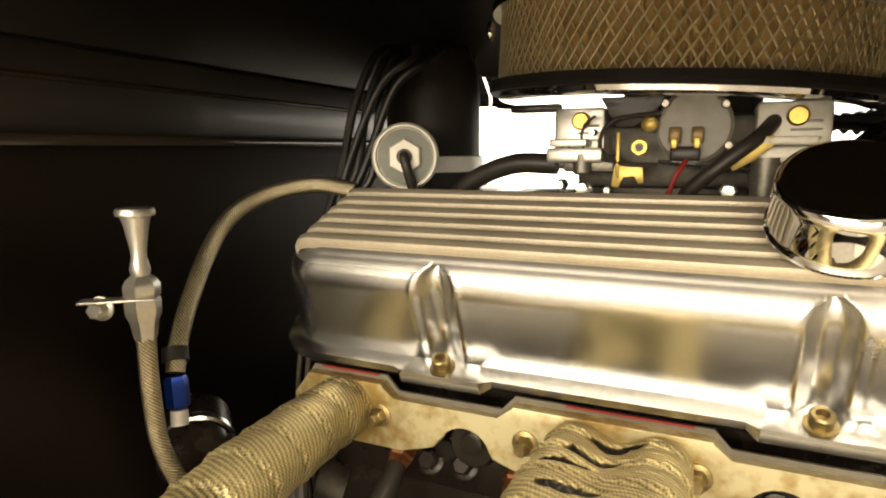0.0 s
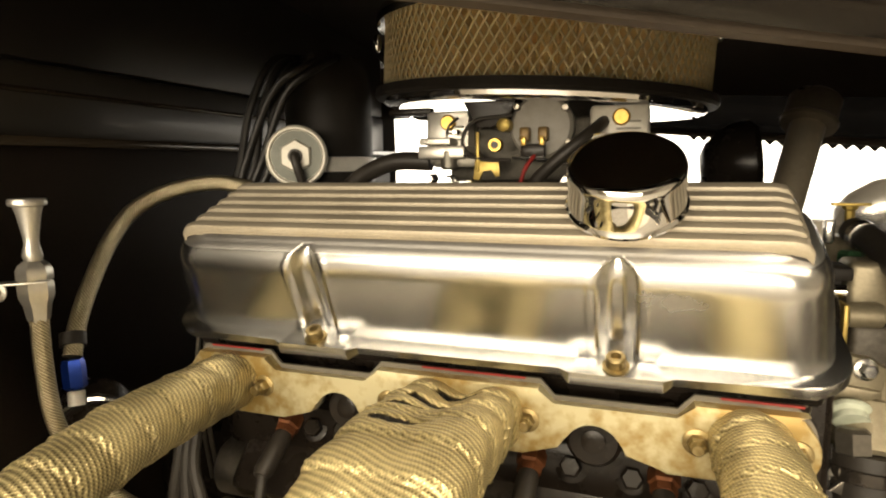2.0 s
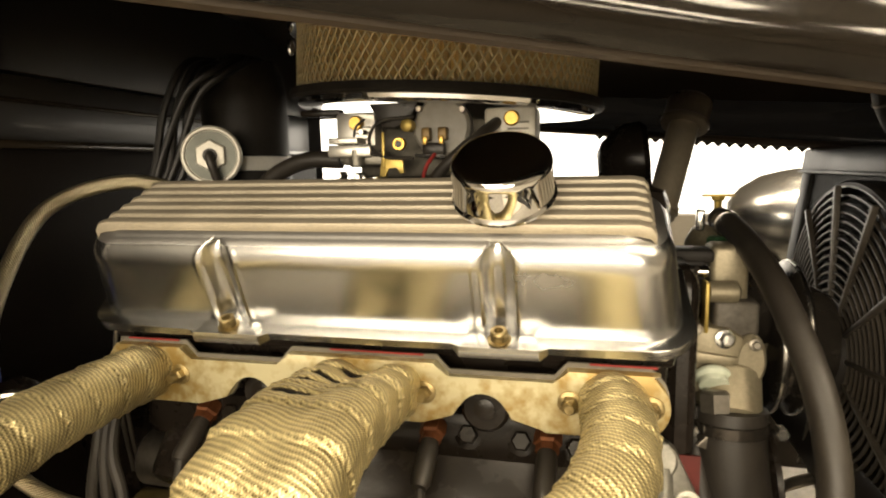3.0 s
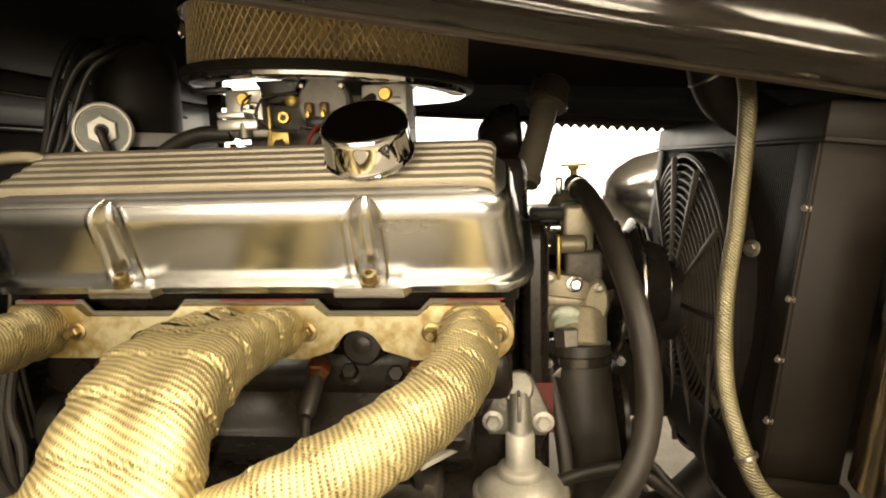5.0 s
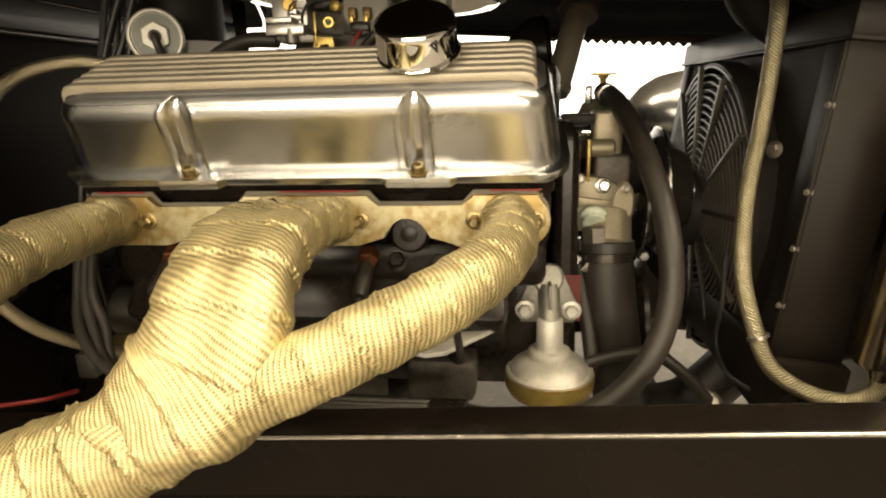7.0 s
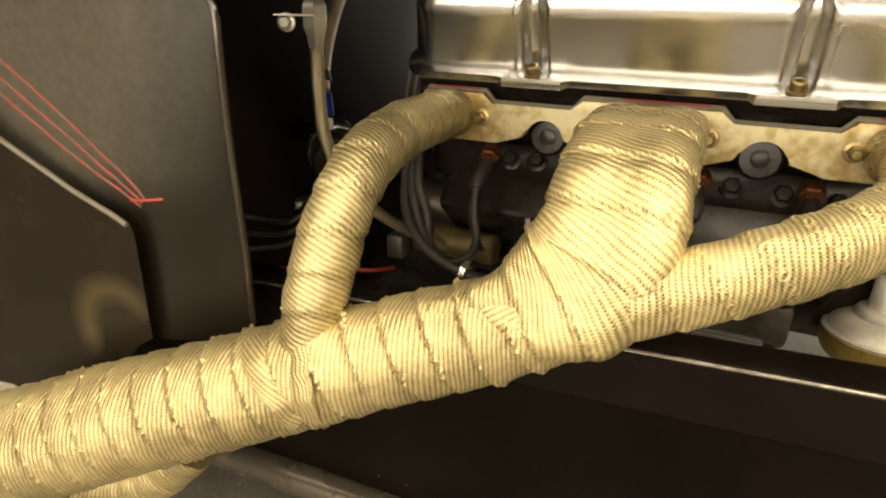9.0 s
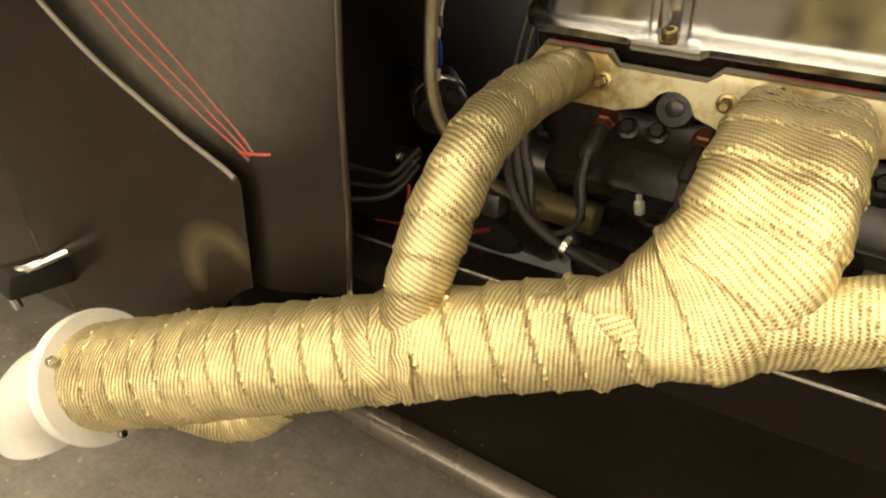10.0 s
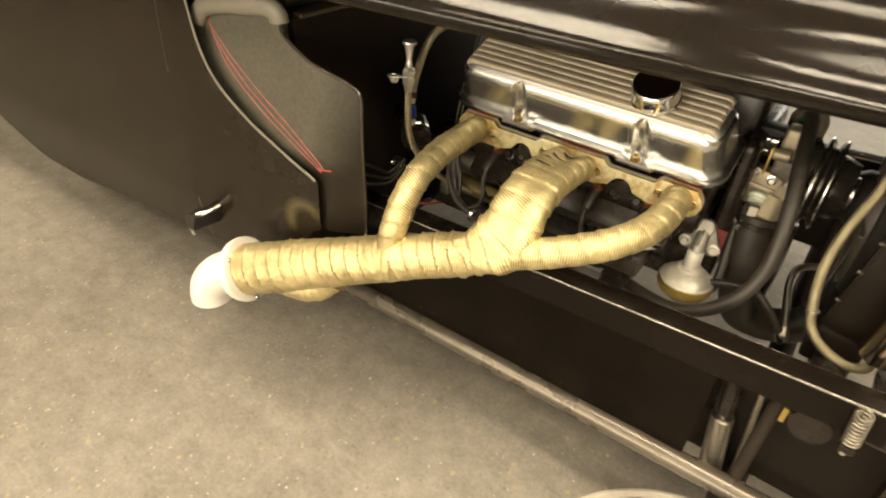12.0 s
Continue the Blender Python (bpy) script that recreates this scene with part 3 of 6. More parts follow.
part("rolled_top", sweep(B(), [(-0.525, -0.291, 0.812), (-0.51, -0.291, 0.833), (-0.48, -0.29, 0.847), (-0.443, -0.288, 0.856), (-0.4, -0.284, 0.862), (-0.352, -0.278, 0.868), (-0.328, -0.274, 0.862), (-0.324, -0.272, 0.846)], lambda s, t, th: (0.017 + 0.002 * noise.noise((s * 25, 0, 3)), 0.012), 20, step=0.006), M_PRIMER, body, "pale rolled upper edge")
lip = [(front_cut(z), inner_y(front_cut(z), z) - 0.002, z) for z in [0.47 + 0.012 * i for i in range(47)]]
part("panel_lip", sweep(bm, lip, 0.0032, 10, step=0.008), M_BODY, body)
# red guide lines drawn on the primer
for a in (0.012, 0.026, 0.042):
    pts = []
    for i in range(32):
        w = i / 31
        z = 0.58 + 0.27 * w ** 1.35
        bow = a * math.sin(min(1, 0.06 + w * 1.1) * math.pi) ** 0.7 + 0.006
        x, z = skin_edge(z) + 0.5 * bow + 0.004, z + 0.86 * bow
        x, z = x + 0.0016 * noise.noise((w * 7, a * 300, 0)), z + 0.0016 * noise.noise((w * 6, a * 300, 9))
        pts.append((x, inner_y(x, z) + 0.0003, z))
    part("red_line", sweep(B(), pts, 0.0015, 6, step=0.01), M_CRAYON, panel, "hand-drawn red line")
pts = [(x, inner_y(x, 0.594) - 0.0006, 0.595 + 0.1 * (x + 0.25)) for x in (-0.266, -0.256, -0.246, -0.236)]
part("red_line", sweep(B(), pts, 0.0014, 6), M_RED, panel, "hand-drawn red line")

# hinge stub on the body side, its cap bent to a hook
bm = B()
hm = pose(-0.572, -0.31, 0.385, 0, 0, 0)
box(bm, (0, 0, 0), (0.03, 0.085, 0.036), hm @ pose(0, -0.015, 0, -8, 12, 0), 0.006)
stub = part("door_hinge", bm, M_PLASTIC, body, "black hinge block")
part("hinge_pin", sweep(B(), [(-0.549, -0.3, 0.412), (-0.557, -0.338, 0.405), (-0.577, -0.356, 0.396), (-0.582, -0.358, 0.37), (-0.579, -0.356, 0.35)], 0.0055, 10), M_STEEL, stub, "worn bright metal edge")

# firewall: lower face, ledge, upper face
fire = part("firewall", box(B(), (-0.335, 0.31, 0.6), (0.02, 1.1, 0.5), bevel=0.004), M_FIREWALL, body)
part("ledge", box(B(), (-0.33, 0.31, 0.853), (0.05, 1.1, 0.01), bevel=0.003), M_BODY, fire)
part("primed_strip", box(B(), (-0.35, 0.31, 0.895), (0.02, 1.1, 0.075), bevel=0.004), M_STRIP, fire, "glossy grey strip")
part("upper_firewall", box(B(), (-0.352, 0.31, 1.02), (0.02, 1.1, 0.17), bevel=0.004), M_UPPER, fire)
part("firewall_seam", sweep(B(), [(-0.338, -0.1, 0.905), (-0.338, 0.3, 0.903), (-0.338, 0.75, 0.9)], 0.003, 8, step=0.05), M_BODY, fire)
bm = B()
box(bm, (-0.9, 0.31, 0.33), (1.2, 1.08, 0.02))
box(bm, (-1.9, 0.31, 1.05), (2.8, 1.2, 0.02))
part("floor_pan", bm, M_BODY, body)
for my in (-0.126, 0.746):
    part("body_mount", box(B(), (-0.7, my, 0.39), (0.05, 0.05, 0.12), bevel=0.004), M_UNDER, body)
rows = [[(x, 0.62 - side_y(x, z), z) for z in [0.25 + 0.05 * k for k in range(17)]] for x in [-0.33 - 0.2 * i for i in range(15)]]
part("far_side_skin", grid_sheet(B(), rows, 0.006), M_BODY, body)

# ---- hood ----
hood = thing("hood", (0.2, 0.31, 0.95), "glossy black steel hood, its side panels removed", "hood")


def hood_row(x, side):
    ye, ze = -0.27 + 0.45 * x, 0.909 - 0.107 * x
    mid = 0.31
    half = mid - ye
    pr = [(0.0, 0.0), (-0.007, 0.005), (-0.011, 0.013), (-0.008, 0.024), (0.003, 0.033), (0.016, 0.039), (0.027, 0.054), (0.048, 0.083), (0.085, 0.108), (0.14, 0.128), (0.22, 0.144), (0.36, 0.157)]
    top = half
    row = []
    for a, h in pr:
        yy = ye + min(a * (half / 0.58 if a > 0.03 else 1), top)
        row.append((x, yy if side > 0 else 2 * mid - yy, ze + h))
    row.append((x, mid, ze + 0.165))
    fine = []
    for i in range(len(row) - 1):
        p0, p1, p2, p3 = (Vector(row[max(min(i + k, len(row) - 1), 0)]) for k in (-1, 0, 1, 2))
        for t in (0, 0.25, 0.5, 0.75):
            fine.append(0.5 * (2 * p1 + (p2 - p0) * t + (2 * p0 - 5 * p1 + 4 * p2 - p3) * t * t + (3 * p1 - p0 - 3 * p2 + p3) * t ** 3))
    fine.append(Vector(row[-1]))
    for _ in range(36):
        fine = [fine[0]] + [0.25 * a + 0.5 * c + 0.25 * e for a, c, e in zip(fine[:-2], fine[1:-1], fine[2:])] + [fine[-1]]
    return [tuple(q) for q in fine]


rows = []
for i in range(31):
    x = -0.345 + 0.042 * i
    near = hood_row(x, 1)
    far = hood_row(x, -1)
    rows.append(near + far[-2::-1])
part("hood_shell", grid_sheet(B(), rows, 0.003), M_HOOD, hood, sharp=70)
part("hood_rear_shell", grid_sheet(B(), [[(x0 - 1.2 * (1 - k), y0, z0) for x0, y0, z0 in rows[0]] for k in (0, 0.5, 0.995)], 0.003), M_BODY, body)
part("hood_liner", grid_sheet(B(), [[(x0, 0.31 + (y0 - 0.31) * 0.985, z0 - 0.007) for x0, y0, z0 in row[26:-26]] for row in rows], 0.002), M_LINER, hood, "flat brown-black underside")
for sgn in (1, -1):
    pts = []
    for i in range(22):
        x = -0.32 + 0.055 * i
        y, z = -0.27 + 0.45 * x + 0.012, 0.909 - 0.107 * x + 0.002
        pts.append((x, y if sgn > 0 else 0.62 - y, z))
    part("lower_rail", sweep(B(), pts, 0.006, 8, step=0.03), M_LINER, hood)
# serrated rubber strip along the far lower edge
teeth = []
for i in range(70):
    x = 0.3 + 0.008 * i
    y, z = 0.62 - (-0.27 + 0.45 * x) - 0.004, 0.909 - 0.107 * x
    teeth.append([(x, y, z + 0.004), (x, y, z - 0.003 - 0.0085 * (i % 2))])
part("serrated_strip", grid_sheet(B(), teeth, 0.003), M_RUBBER, hood)

# ---- chassis ----
rail = thing("frame_rail", (0.2, -0.14, 0.45), "glossy black boxed steel frame rail", "frame rail", "frame rails")


def rail_pt(x, y, z):
    return Vector((x, y, 0.478 + (x + 0.2) * 0.0545 + z))


bm = B()
prof = [(-0.15, -0.004), (-0.1465, -0.0005), (-0.145, 0.0), (-0.105, 0.0), (-0.102, -0.003), (-0.102, -0.055), (-0.105, -0.058), (-0.147, -0.058), (-0.15, -0.055)]
grid_sheet(bm, [[rail_pt(x, a, b) for a, b in prof + prof[:1]] for x in [-1.4 + 0.05 * i for i in range(43)]])
part("rail_box", bm, M_FRAME, rail)
bm = B()
grid_sheet(bm, [[rail_pt(x, y, z) for y, z in ((-0.1465, -0.055), (-0.14, -0.15), (-0.131, -0.262 - 0.05 * (x + 0.2)))] for x in [-0.6 + 0.054 * i for i in range(21)]], 0.004)
part("boxing_plate", bm, M_PLATE, rail, "deep glossy black plate below the rail")
# pale metal beads paint the lamps' glint on the rail's rounded edges
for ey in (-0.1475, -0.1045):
    part("edge_glint", sweep(B(), [rail_pt(x, ey, -0.0022) for x in (-0.6, -0.3, 0.0, 0.3, 0.69)], 0.0018, 10, step=0.05), M_EDGE_GLINT, rail, "painted glint along the rail's edge")
# dark sheet added for the shade under the car; it hides the lit floor
bm = B()
grid_sheet(bm, [[(x, -0.055, z) for z in (0.2, 0.3, 0.4, 0.47)] for x in (0.44, 0.52, 0.6, 0.68, 0.76)], 0.004)
part("shade_sheet", bm, M_UNDER, rail, "added dark sheet for the shade below the rail")
far_rail = copy_thing(rail, Matrix.Translation((0.2, 0.14 + 0.62 - 0.0, 0.45)))
far_rail["label"] = "black boxed steel frame rail on the far side"
# cross member under the engine
cm = thing("cross_member", (0.3, 0.31, 0.4), "black tubular front cross member", "cross member")
part("cross_tube", rod(B(), (0.62, -0.13, 0.43), (0.62, 0.75, 0.43), 0.03, 20), M_BLACK, cm)
bar = thing("side_bar", (0.2, -0.12, 0.2), "dull steel radius rod below the frame rail", "steel bar")
part("tube", rod(B(), (-0.5, -0.136, 0.2), (0.8, -0.136, 0.236), 0.021, 28), M_BAR, bar)
part("bracket", box(B(), (-0.45, -0.1, 0.3), (0.04, 0.03, 0.23), bevel=0.004), M_BLACK, bar)
part("front_bracket", box(B(), (0.76, -0.11, 0.34), (0.04, 0.03, 0.28), bevel=0.004), M_BLACK, bar)
sp = thing("coil_spring", (0.662, -0.16, 0.47), "small bright coil spring at the rail's end", "spring")
pts = [(0.664 - 0.0006 * a / 6.283 + 0.0105 * math.cos(a), -0.164 + 0.0105 * math.sin(a), 0.466 + 0.0064 * a / 6.283) for a in [0.4 * i for i in range(146)]]
part("coil", sweep(B(), pts, 0.0019, 8, step=0.003), M_TUBE, sp)
part("stem", rod(B(), (0.664, -0.16, 0.44), (0.652, -0.16, 0.528), 0.005, 12), M_STEEL, sp)
part("lug", box(B(), (0.664, -0.145, 0.455), (0.02, 0.05, 0.012), bevel=0.002), M_BLACK, sp)

# ---- engine ----
block = thing("engine_block", (0.12, 0.27, 0.4), "black painted V8 engine block", "engine block")
bm = B()
box(bm, (0.12, 0.27, 0.5), (0.46, 0.34, 0.16), bevel=0.012)
box(bm, (0.12, 0.27, 0.435), (0.44, 0.22, 0.04), bevel=0.012)
part("crankcase", bm, M_BLACK, block)
bm = B()
T45 = pose(0.12, 0.075, 0.63, -40, 0, 0)
box(bm, (-0.02, 0.085, -0.055), (0.42, 0.16, 0.12), T45, 0.01)
part("bank", bm, M_BLACK, block)
bm = B()
box(bm, (0.12, 0.27, 0.72), (0.5, 0.2, 0.16), bevel=0.02)
part("valley", bm, M_BLACK, block)
# far bank and its rocker cover
far = thing("far_valve_cover", (0.12, 0.5, 0.7), "black far-side rocker cover", "valve cover")
bm = B()
box(bm, (0.12, 0.52, 0.72), (0.48, 0.12, 0.1), pose(0, 0, 0, 0, 0, 0), 0.02)
part("far_cover", bm, M_BLACK, far)
bm = B()
box(bm, (0.12, 0.49, 0.6), (0.5, 0.14, 0.16), bevel=0.015)
part("far_head", bm, M_BLACK, block)
bm = B()
box(bm, (0.03, 0.27, 0.365), (0.3, 0.19, 0.12), bevel=0.025)
part("oil_pan", bm, M_BLACK, block)
part("bellhousing", lathe(B(), [(0.12, 0), (0.17, 0.02), (0.175, 0.08), (0.165, 0.1), (0.1, 0.11)], axis_matrix((-0.24, 0.29, 0.46), (-0.1, 0.29, 0.46)), 40), M_BLACK, block)
part("gearbox_case", box(B(), (-0.26, 0.28, 0.42), (0.16, 0.28, 0.2), bevel=0.03), M_BLACK, block)
# grey plate added in place of the pale floor glimpsed under the engine
part("floor_stand_in", box(B(), (0.085, 0.1475, 0.402), (0.13, 0.004, 0.05), bevel=0.001), M_MOUNT, block, "grey plate standing in for the pale floor")

head = thing("cylinder_head", (0.12, 0.06, 0.63), "black cylinder head under the polished cover", "cylinder head")
bm = B()
TH = pose(0.11, -0.002, 0.684, 23, 0, 0)
box(bm, (0, 0.062, -0.0115), (0.492, 0.1, 0.023), TH, 0.004)
box(bm, (0, 0.07, -0.055), (0.486, 0.1, 0.075), TH, 0.006)
part("casting", bm, M_BLACK, head)
bm = B()
box(bm, (0.11, 0.073, 0.59), (0.48, 0.08, 0.05), bevel=0.012)
box(bm, (0.1, 0.09, 0.555), (0.44, 0.08, 0.03), bevel=0.008)
part("spark_plug_deck", bm, M_BLACK, head)
for hx, hy, hz in ((0.195, 0.036, 0.594), (0.24, 0.036, 0.592), (0.0, 0.034, 0.597), (-0.03, 0.034, 0.595), (0.05, 0.036, 0.594), (0.285, 0.036, 0.59)):
    part("head_bolt", bolt(B(), (hx, hy, hz), (0, -0.9, 0.45), 0.0085, 0.009), M_BLACK, head)
for hx in (0.015, 0.213):
    bm = B()
    lathe(bm, [(0.02, 0), (0.02, 0.03), (0.017, 0.034)], axis_matrix((hx, 0.045, 0.625), (hx, 0.0, 0.63)), 28)
    lathe(bm, [(0.0085, 0.03), (0.0085, 0.037), (0.006, 0.0375)], axis_matrix((hx, 0.045, 0.625), (hx, 0.0, 0.63)), 20)
    part("cast_boss", bm, M_BLACK, head)


def spark_plug(x, y, z, end):
    t = thing("spark_plug", (x, y, z), "spark plug with rust-brown shell and black boot", "spark plug", "spark plugs")
    d = Vector((0, -0.75, -0.45)).normalized()
    a = Vector((x, y, z))
    part("shell", lathe(B(), [(0.0115, -0.006), (0.0115, 0.006), (0.0095, 0.008), (0.0095, 0.014)], axis_matrix(a, a + d), 6), M_RUST, t)
    part("boot", lathe(B(), [(0.0075, 0.012), (0.0085, 0.02), (0.0085, 0.05), (0.006, 0.056)], axis_matrix(a, a + d), 16), M_RUBBER, t)
    q = a + d * 0.05
    part("lead", sweep(B(), [q, q + Vector((0, -0.008, -0.035)), q + Vector((0.0, 0.02, -0.08)), end], 0.0042, 10), M_RUBBER, t)


M_RUST = surface("heat_browned_steel", (0.12, 0.04, 0.015), (0.26, 0.1, 0.04), 0.5, 0.6, scale=60)
for x in (-0.053, 0.045, 0.165, 0.262):
    spark_plug(x, 0.03, 0.6, (x - 0.03, 0.09, 0.47))

# valve cover: leans outwards over the exhaust side
cover_t = thing("valve_cover", (0.11, -0.002, 0.684), "polished finned aluminium valve cover", "valve cover")
LX, LW, TOP = 0.252, 0.114, 0.089
POCKETS = (-0.11, 0.118)


def cover_loop(inset, n_front=380):
    """The cover's outline in plan, corners rounded, walls drawn in by inset at the ends."""
    hx, r = LX - inset, 0.03
    y0, y1 = 0.006, LW - 0.3 * inset
    pts = [(-hx + r + (2 * hx - 2 * r) * i / n_front, y0) for i in range(n_front + 1)]
    for cx, cy, a0 in ((hx - r, y0 + r, -90), (hx - r, y1 - r, 0), (-hx + r, y1 - r, 90), (-hx + r, y0 + r, 180)):
        pts += [(cx + r * math.cos(radians(a0 + 9 * k)), cy + r * math.sin(radians(a0 + 9 * k))) for k in range(1 if a0 == -90 else 0, 11 if a0 < 180 else 10)]
    return pts


bm = B()
rings = []
ROLL, BROW = 0.026, 62
WALL = TOP - 0.004 - ROLL * math.sin(radians(BROW))
steps = [(0.0, 0.0, 0.0), (0.006, 0.0, 0.0)] + [(0.006 + (WALL - 0.006) * i / 32, 0.0095 * i / 32, 0.0) for i in range(1, 33)]
for k in range(1, 11):
    a = radians(BROW * k / 10)
    steps.append((WALL + ROLL * math.sin(a), 0.0095, ROLL * (1 - math.cos(a))))
steps.append((TOP, 0.0095, ROLL * (1 - math.cos(radians(BROW))) + 0.003))
for z, inset, back in steps:
    ring = []
    for i, (x, y) in enumerate(cover_loop(inset)):
        cx, cy = 0.0, LW / 2
        if back:
            nx = x * (1 - back / LX)
            ny = cy + (y - cy) * (1 - back / (LW / 2))
            x, y = nx, ny
        if y < 0.03:
            for px in POCKETS:
                q = abs(x - px) / 0.0152
                if q < 1.35:
                    arch = 0.077
                    w = 1.0 if z < arch - 0.01 else max(0.0, 1 - ((z - (arch - 0.01)) / 0.016) ** 2) ** 0.5 if z < arch + 0.006 else 0.0
                    if w > 0:
                        qq = q / w
                        if qq < 1.0:
                            y += 0.0095 * (0.5 + 0.5 * math.cos(math.pi * qq ** 1.35)) * min(1, w * 1.6)
                        elif qq < 1.35:
                            y -= 0.0004 * math.sin((qq - 1) / 0.35 * math.pi)
        ring.append(bm.verts.new((x, y, z)))
    rings.append(ring)
for a, b in zip(rings[:-1], rings[1:]):
    n = len(a)
    for i in range(n):
        bm.faces.new((a[i], a[(i + 1) % n], b[(i + 1) % n], b[i]))
bm.faces.new(rings[-1])
bm.transform(TH)
shell = part("shell", bm, M_POLISH, cover_t, sharp=60)
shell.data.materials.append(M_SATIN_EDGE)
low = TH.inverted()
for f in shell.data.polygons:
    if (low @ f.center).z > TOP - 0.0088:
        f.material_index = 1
part("fin_bed", plate(B(), [(x * 0.9, LW / 2 + (y - LW / 2) * 0.71) for x, y in cover_loop(0.0, 20)], 0.002, TH @ pose(0, 0, TOP - 0.0006)), M_CAST, cover_t, "matt cast bed between the fins")
# base flange with a pad round each bolt
bm = B()
f = []
for px in POCKETS:
    f += [(px - 0.036, -0.005), (px - 0.03, -0.013), (px + 0.03, -0.013), (px + 0.036, -0.005)]
out = [(-0.226, -0.005)] + f + [(0.226, -0.005)]
out += [(0.226 + 0.034 * math.sin(radians(a)), 0.029 - 0.034 * math.cos(radians(a))) for a in range(12, 91, 13)]
out += [(0.26, 0.105), (0.248, 0.12), (-0.248, 0.12), (-0.26, 0.105)]
out += [(-0.226 - 0.034 * math.sin(radians(a)), 0.029 - 0.034 * math.cos(radians(a))) for a in range(90, 11, -13)]
plate(bm, out, 0.008, TH, 0.002)
part("base_flange", bm, M_POLISH, cover_t)
for px in POCKETS:
    bm = B()
    plate(bm, [(px - 0.03, -0.0125), (px + 0.03, -0.0125), (px + 0.026, 0.006), (px - 0.026, 0.006)], 0.01, TH, 0.003)
    part("bolt_pad", bm, M_POLISH, cover_t)
    bm = B()
    a = TH @ Vector((px, -0.003, 0.01))
    d = TH.to_3x3() @ Vector((0, 0, 1))
    lathe(bm, [(0.009, 0), (0.009, 0.0015), (0.0066, 0.002), (0.0066, 0.0085), (0.0058, 0.0095), (0.0036, 0.0095), (0.0034, 0.005)], axis_matrix(a, a + d), 20)
    part("cover_bolt", bm, M_BRASS, cover_t, "yellow zinc socket bolt")
for k in range(6):
    bm = B()
    y0 = 0.0262 + k * 0.0148
    w = 0.0052
    sec = [(-w, -0.002), (-w, 0.004), (-w * 0.75, 0.0062), (0, 0.007), (w * 0.75, 0.0062), (w, 0.004), (w, -0.002)]
    L = 0.227
    xs = [(-L, -0.007), (-L + 0.004, -0.002), (-L + 0.012, 0.0), (L - 0.012, 0.0), (L - 0.004, -0.002), (L, -0.007)]
    grid_sheet(bm, [[TH @ Vector((x, y0 + a, TOP + b + dz)) for a, b in sec] for x, dz in xs])
    part("fin", bm, M_CAST, cover_t, "matt cast fin")
part("cover_gasket", plate(B(), [(x * 0.985, y + 0.002 if y > 0 else -0.001) for x, y in out], -0.003, TH), M_GASKET_GREY, head)

# breather cap on the cover
CB = TH @ pose(0.121, 0.046, TOP + 0.017, 11, 0, 0)
cap = thing("breather_cap", CB.translation, "round chrome push-in breather cap on the cover", "breather cap")
part("neck", lathe(B(), [(0.02, -0.016), (0.021, -0.003), (0.03, -0.002)], CB, 40), M_RUBBER, cap, "black rubber grommet")
part("skirt", lathe(B(), [(0.03, -0.002), (0.036, 0.0), (0.0382, 0.0015), (0.0385, 0.0035), (0.0372, 0.0055), (0.0364, 0.007), (0.0364, 0.026)], CB, 64), M_CHROME, cap)
part("top", lathe(B(), [(0.0364, 0.026)] + [(0.0284 + 0.008 * math.cos(radians(a)), 0.0285 + 0.008 * math.sin(radians(a))) for a in range(0, 91, 10)] + [(0.016, 0.0367), (0.004, 0.0367)], CB, 64), M_CHROME, cap, "flat chrome top with a rounded rim")

# ---- exhaust header with wrapped tubes ----
header = thing("exhaust_header", (0.1, -0.2, 0.5), "exhaust header wrapped in gold-tan heat tape", "exhaust header")
FL = pose(0, 0.004, 0.646, 90, 0, 0)


def flange_outline():
    o = []
    for c0, hw in ((-0.085, 0.035), (0.113, 0.065), (0.311, 0.035)):
        o += [(c0 - hw - 0.008, 0.013), (c0 - hw + 0.002, 0.024), (c0 + hw - 0.002, 0.024), (c0 + hw + 0.008, 0.013)]
    o[0], o[-1] = (-0.132, 0.006), (0.338, 0.0225)
    o += [(0.326 + 0.0255 * math.cos(radians(a)), -0.001 + 0.0255 * math.sin(radians(a))) for a in range(50, -76, -12)]
    o += [(0.262, -0.026), (0.252, -0.02), (0.236, -0.018)]
    o += [(0.214 + 0.021 * math.cos(radians(a)), -0.018 + 0.021 * math.sin(radians(a))) for a in range(15, 180, 15)]
    o += [(0.19, -0.018), (0.165, -0.026), (0.06, -0.026), (0.05, -0.02), (0.036, -0.018)]
    o += [(0.015 + 0.021 * math.cos(radians(a)), -0.018 + 0.021 * math.sin(radians(a))) for a in range(15, 180, 15)]
    o += [(-0.01, -0.018), (-0.036, -0.026), (-0.122, -0.026), (-0.133, -0.012)]
    return o


part("flange", plate(B(), flange_outline(), 0.0095, FL, 0.0012), M_FLANGE, header, "rust-stained pale steel flange")
gs = [(x, y + (0.004 if y > 0 else -0.001)) for x, y in flange_outline()]
part("gasket", plate(B(), gs, 0.0022, FL @ pose(0, 0, -0.0022)), M_GASKET_GREY, header)
for c0, hw in ((-0.085, 0.026), (0.125, 0.04), (0.318, 0.024)):
    part("red_gasket_edge", box(B(), (c0, 0.0036, 0.6735), (2 * hw, 0.0016, 0.0016)), M_GASKET, header, "red gasket edge")
for x in (-0.053, 0.168, 0.06, 0.28, 0.338):
    bm = B()
    a = Vector((x, -0.0055, 0.646))
    bolt(bm, a, (0, -1, 0), 0.0062, 0.008)
    lathe(bm, [(0.0045, 0.008), (0.0045, 0.013), (0.0035, 0.0145)], axis_matrix(a, a + Vector((0, -1, 0))), 12)
    part("flange_bolt", bm, M_BRASS, header, "yellow zinc flange bolt")


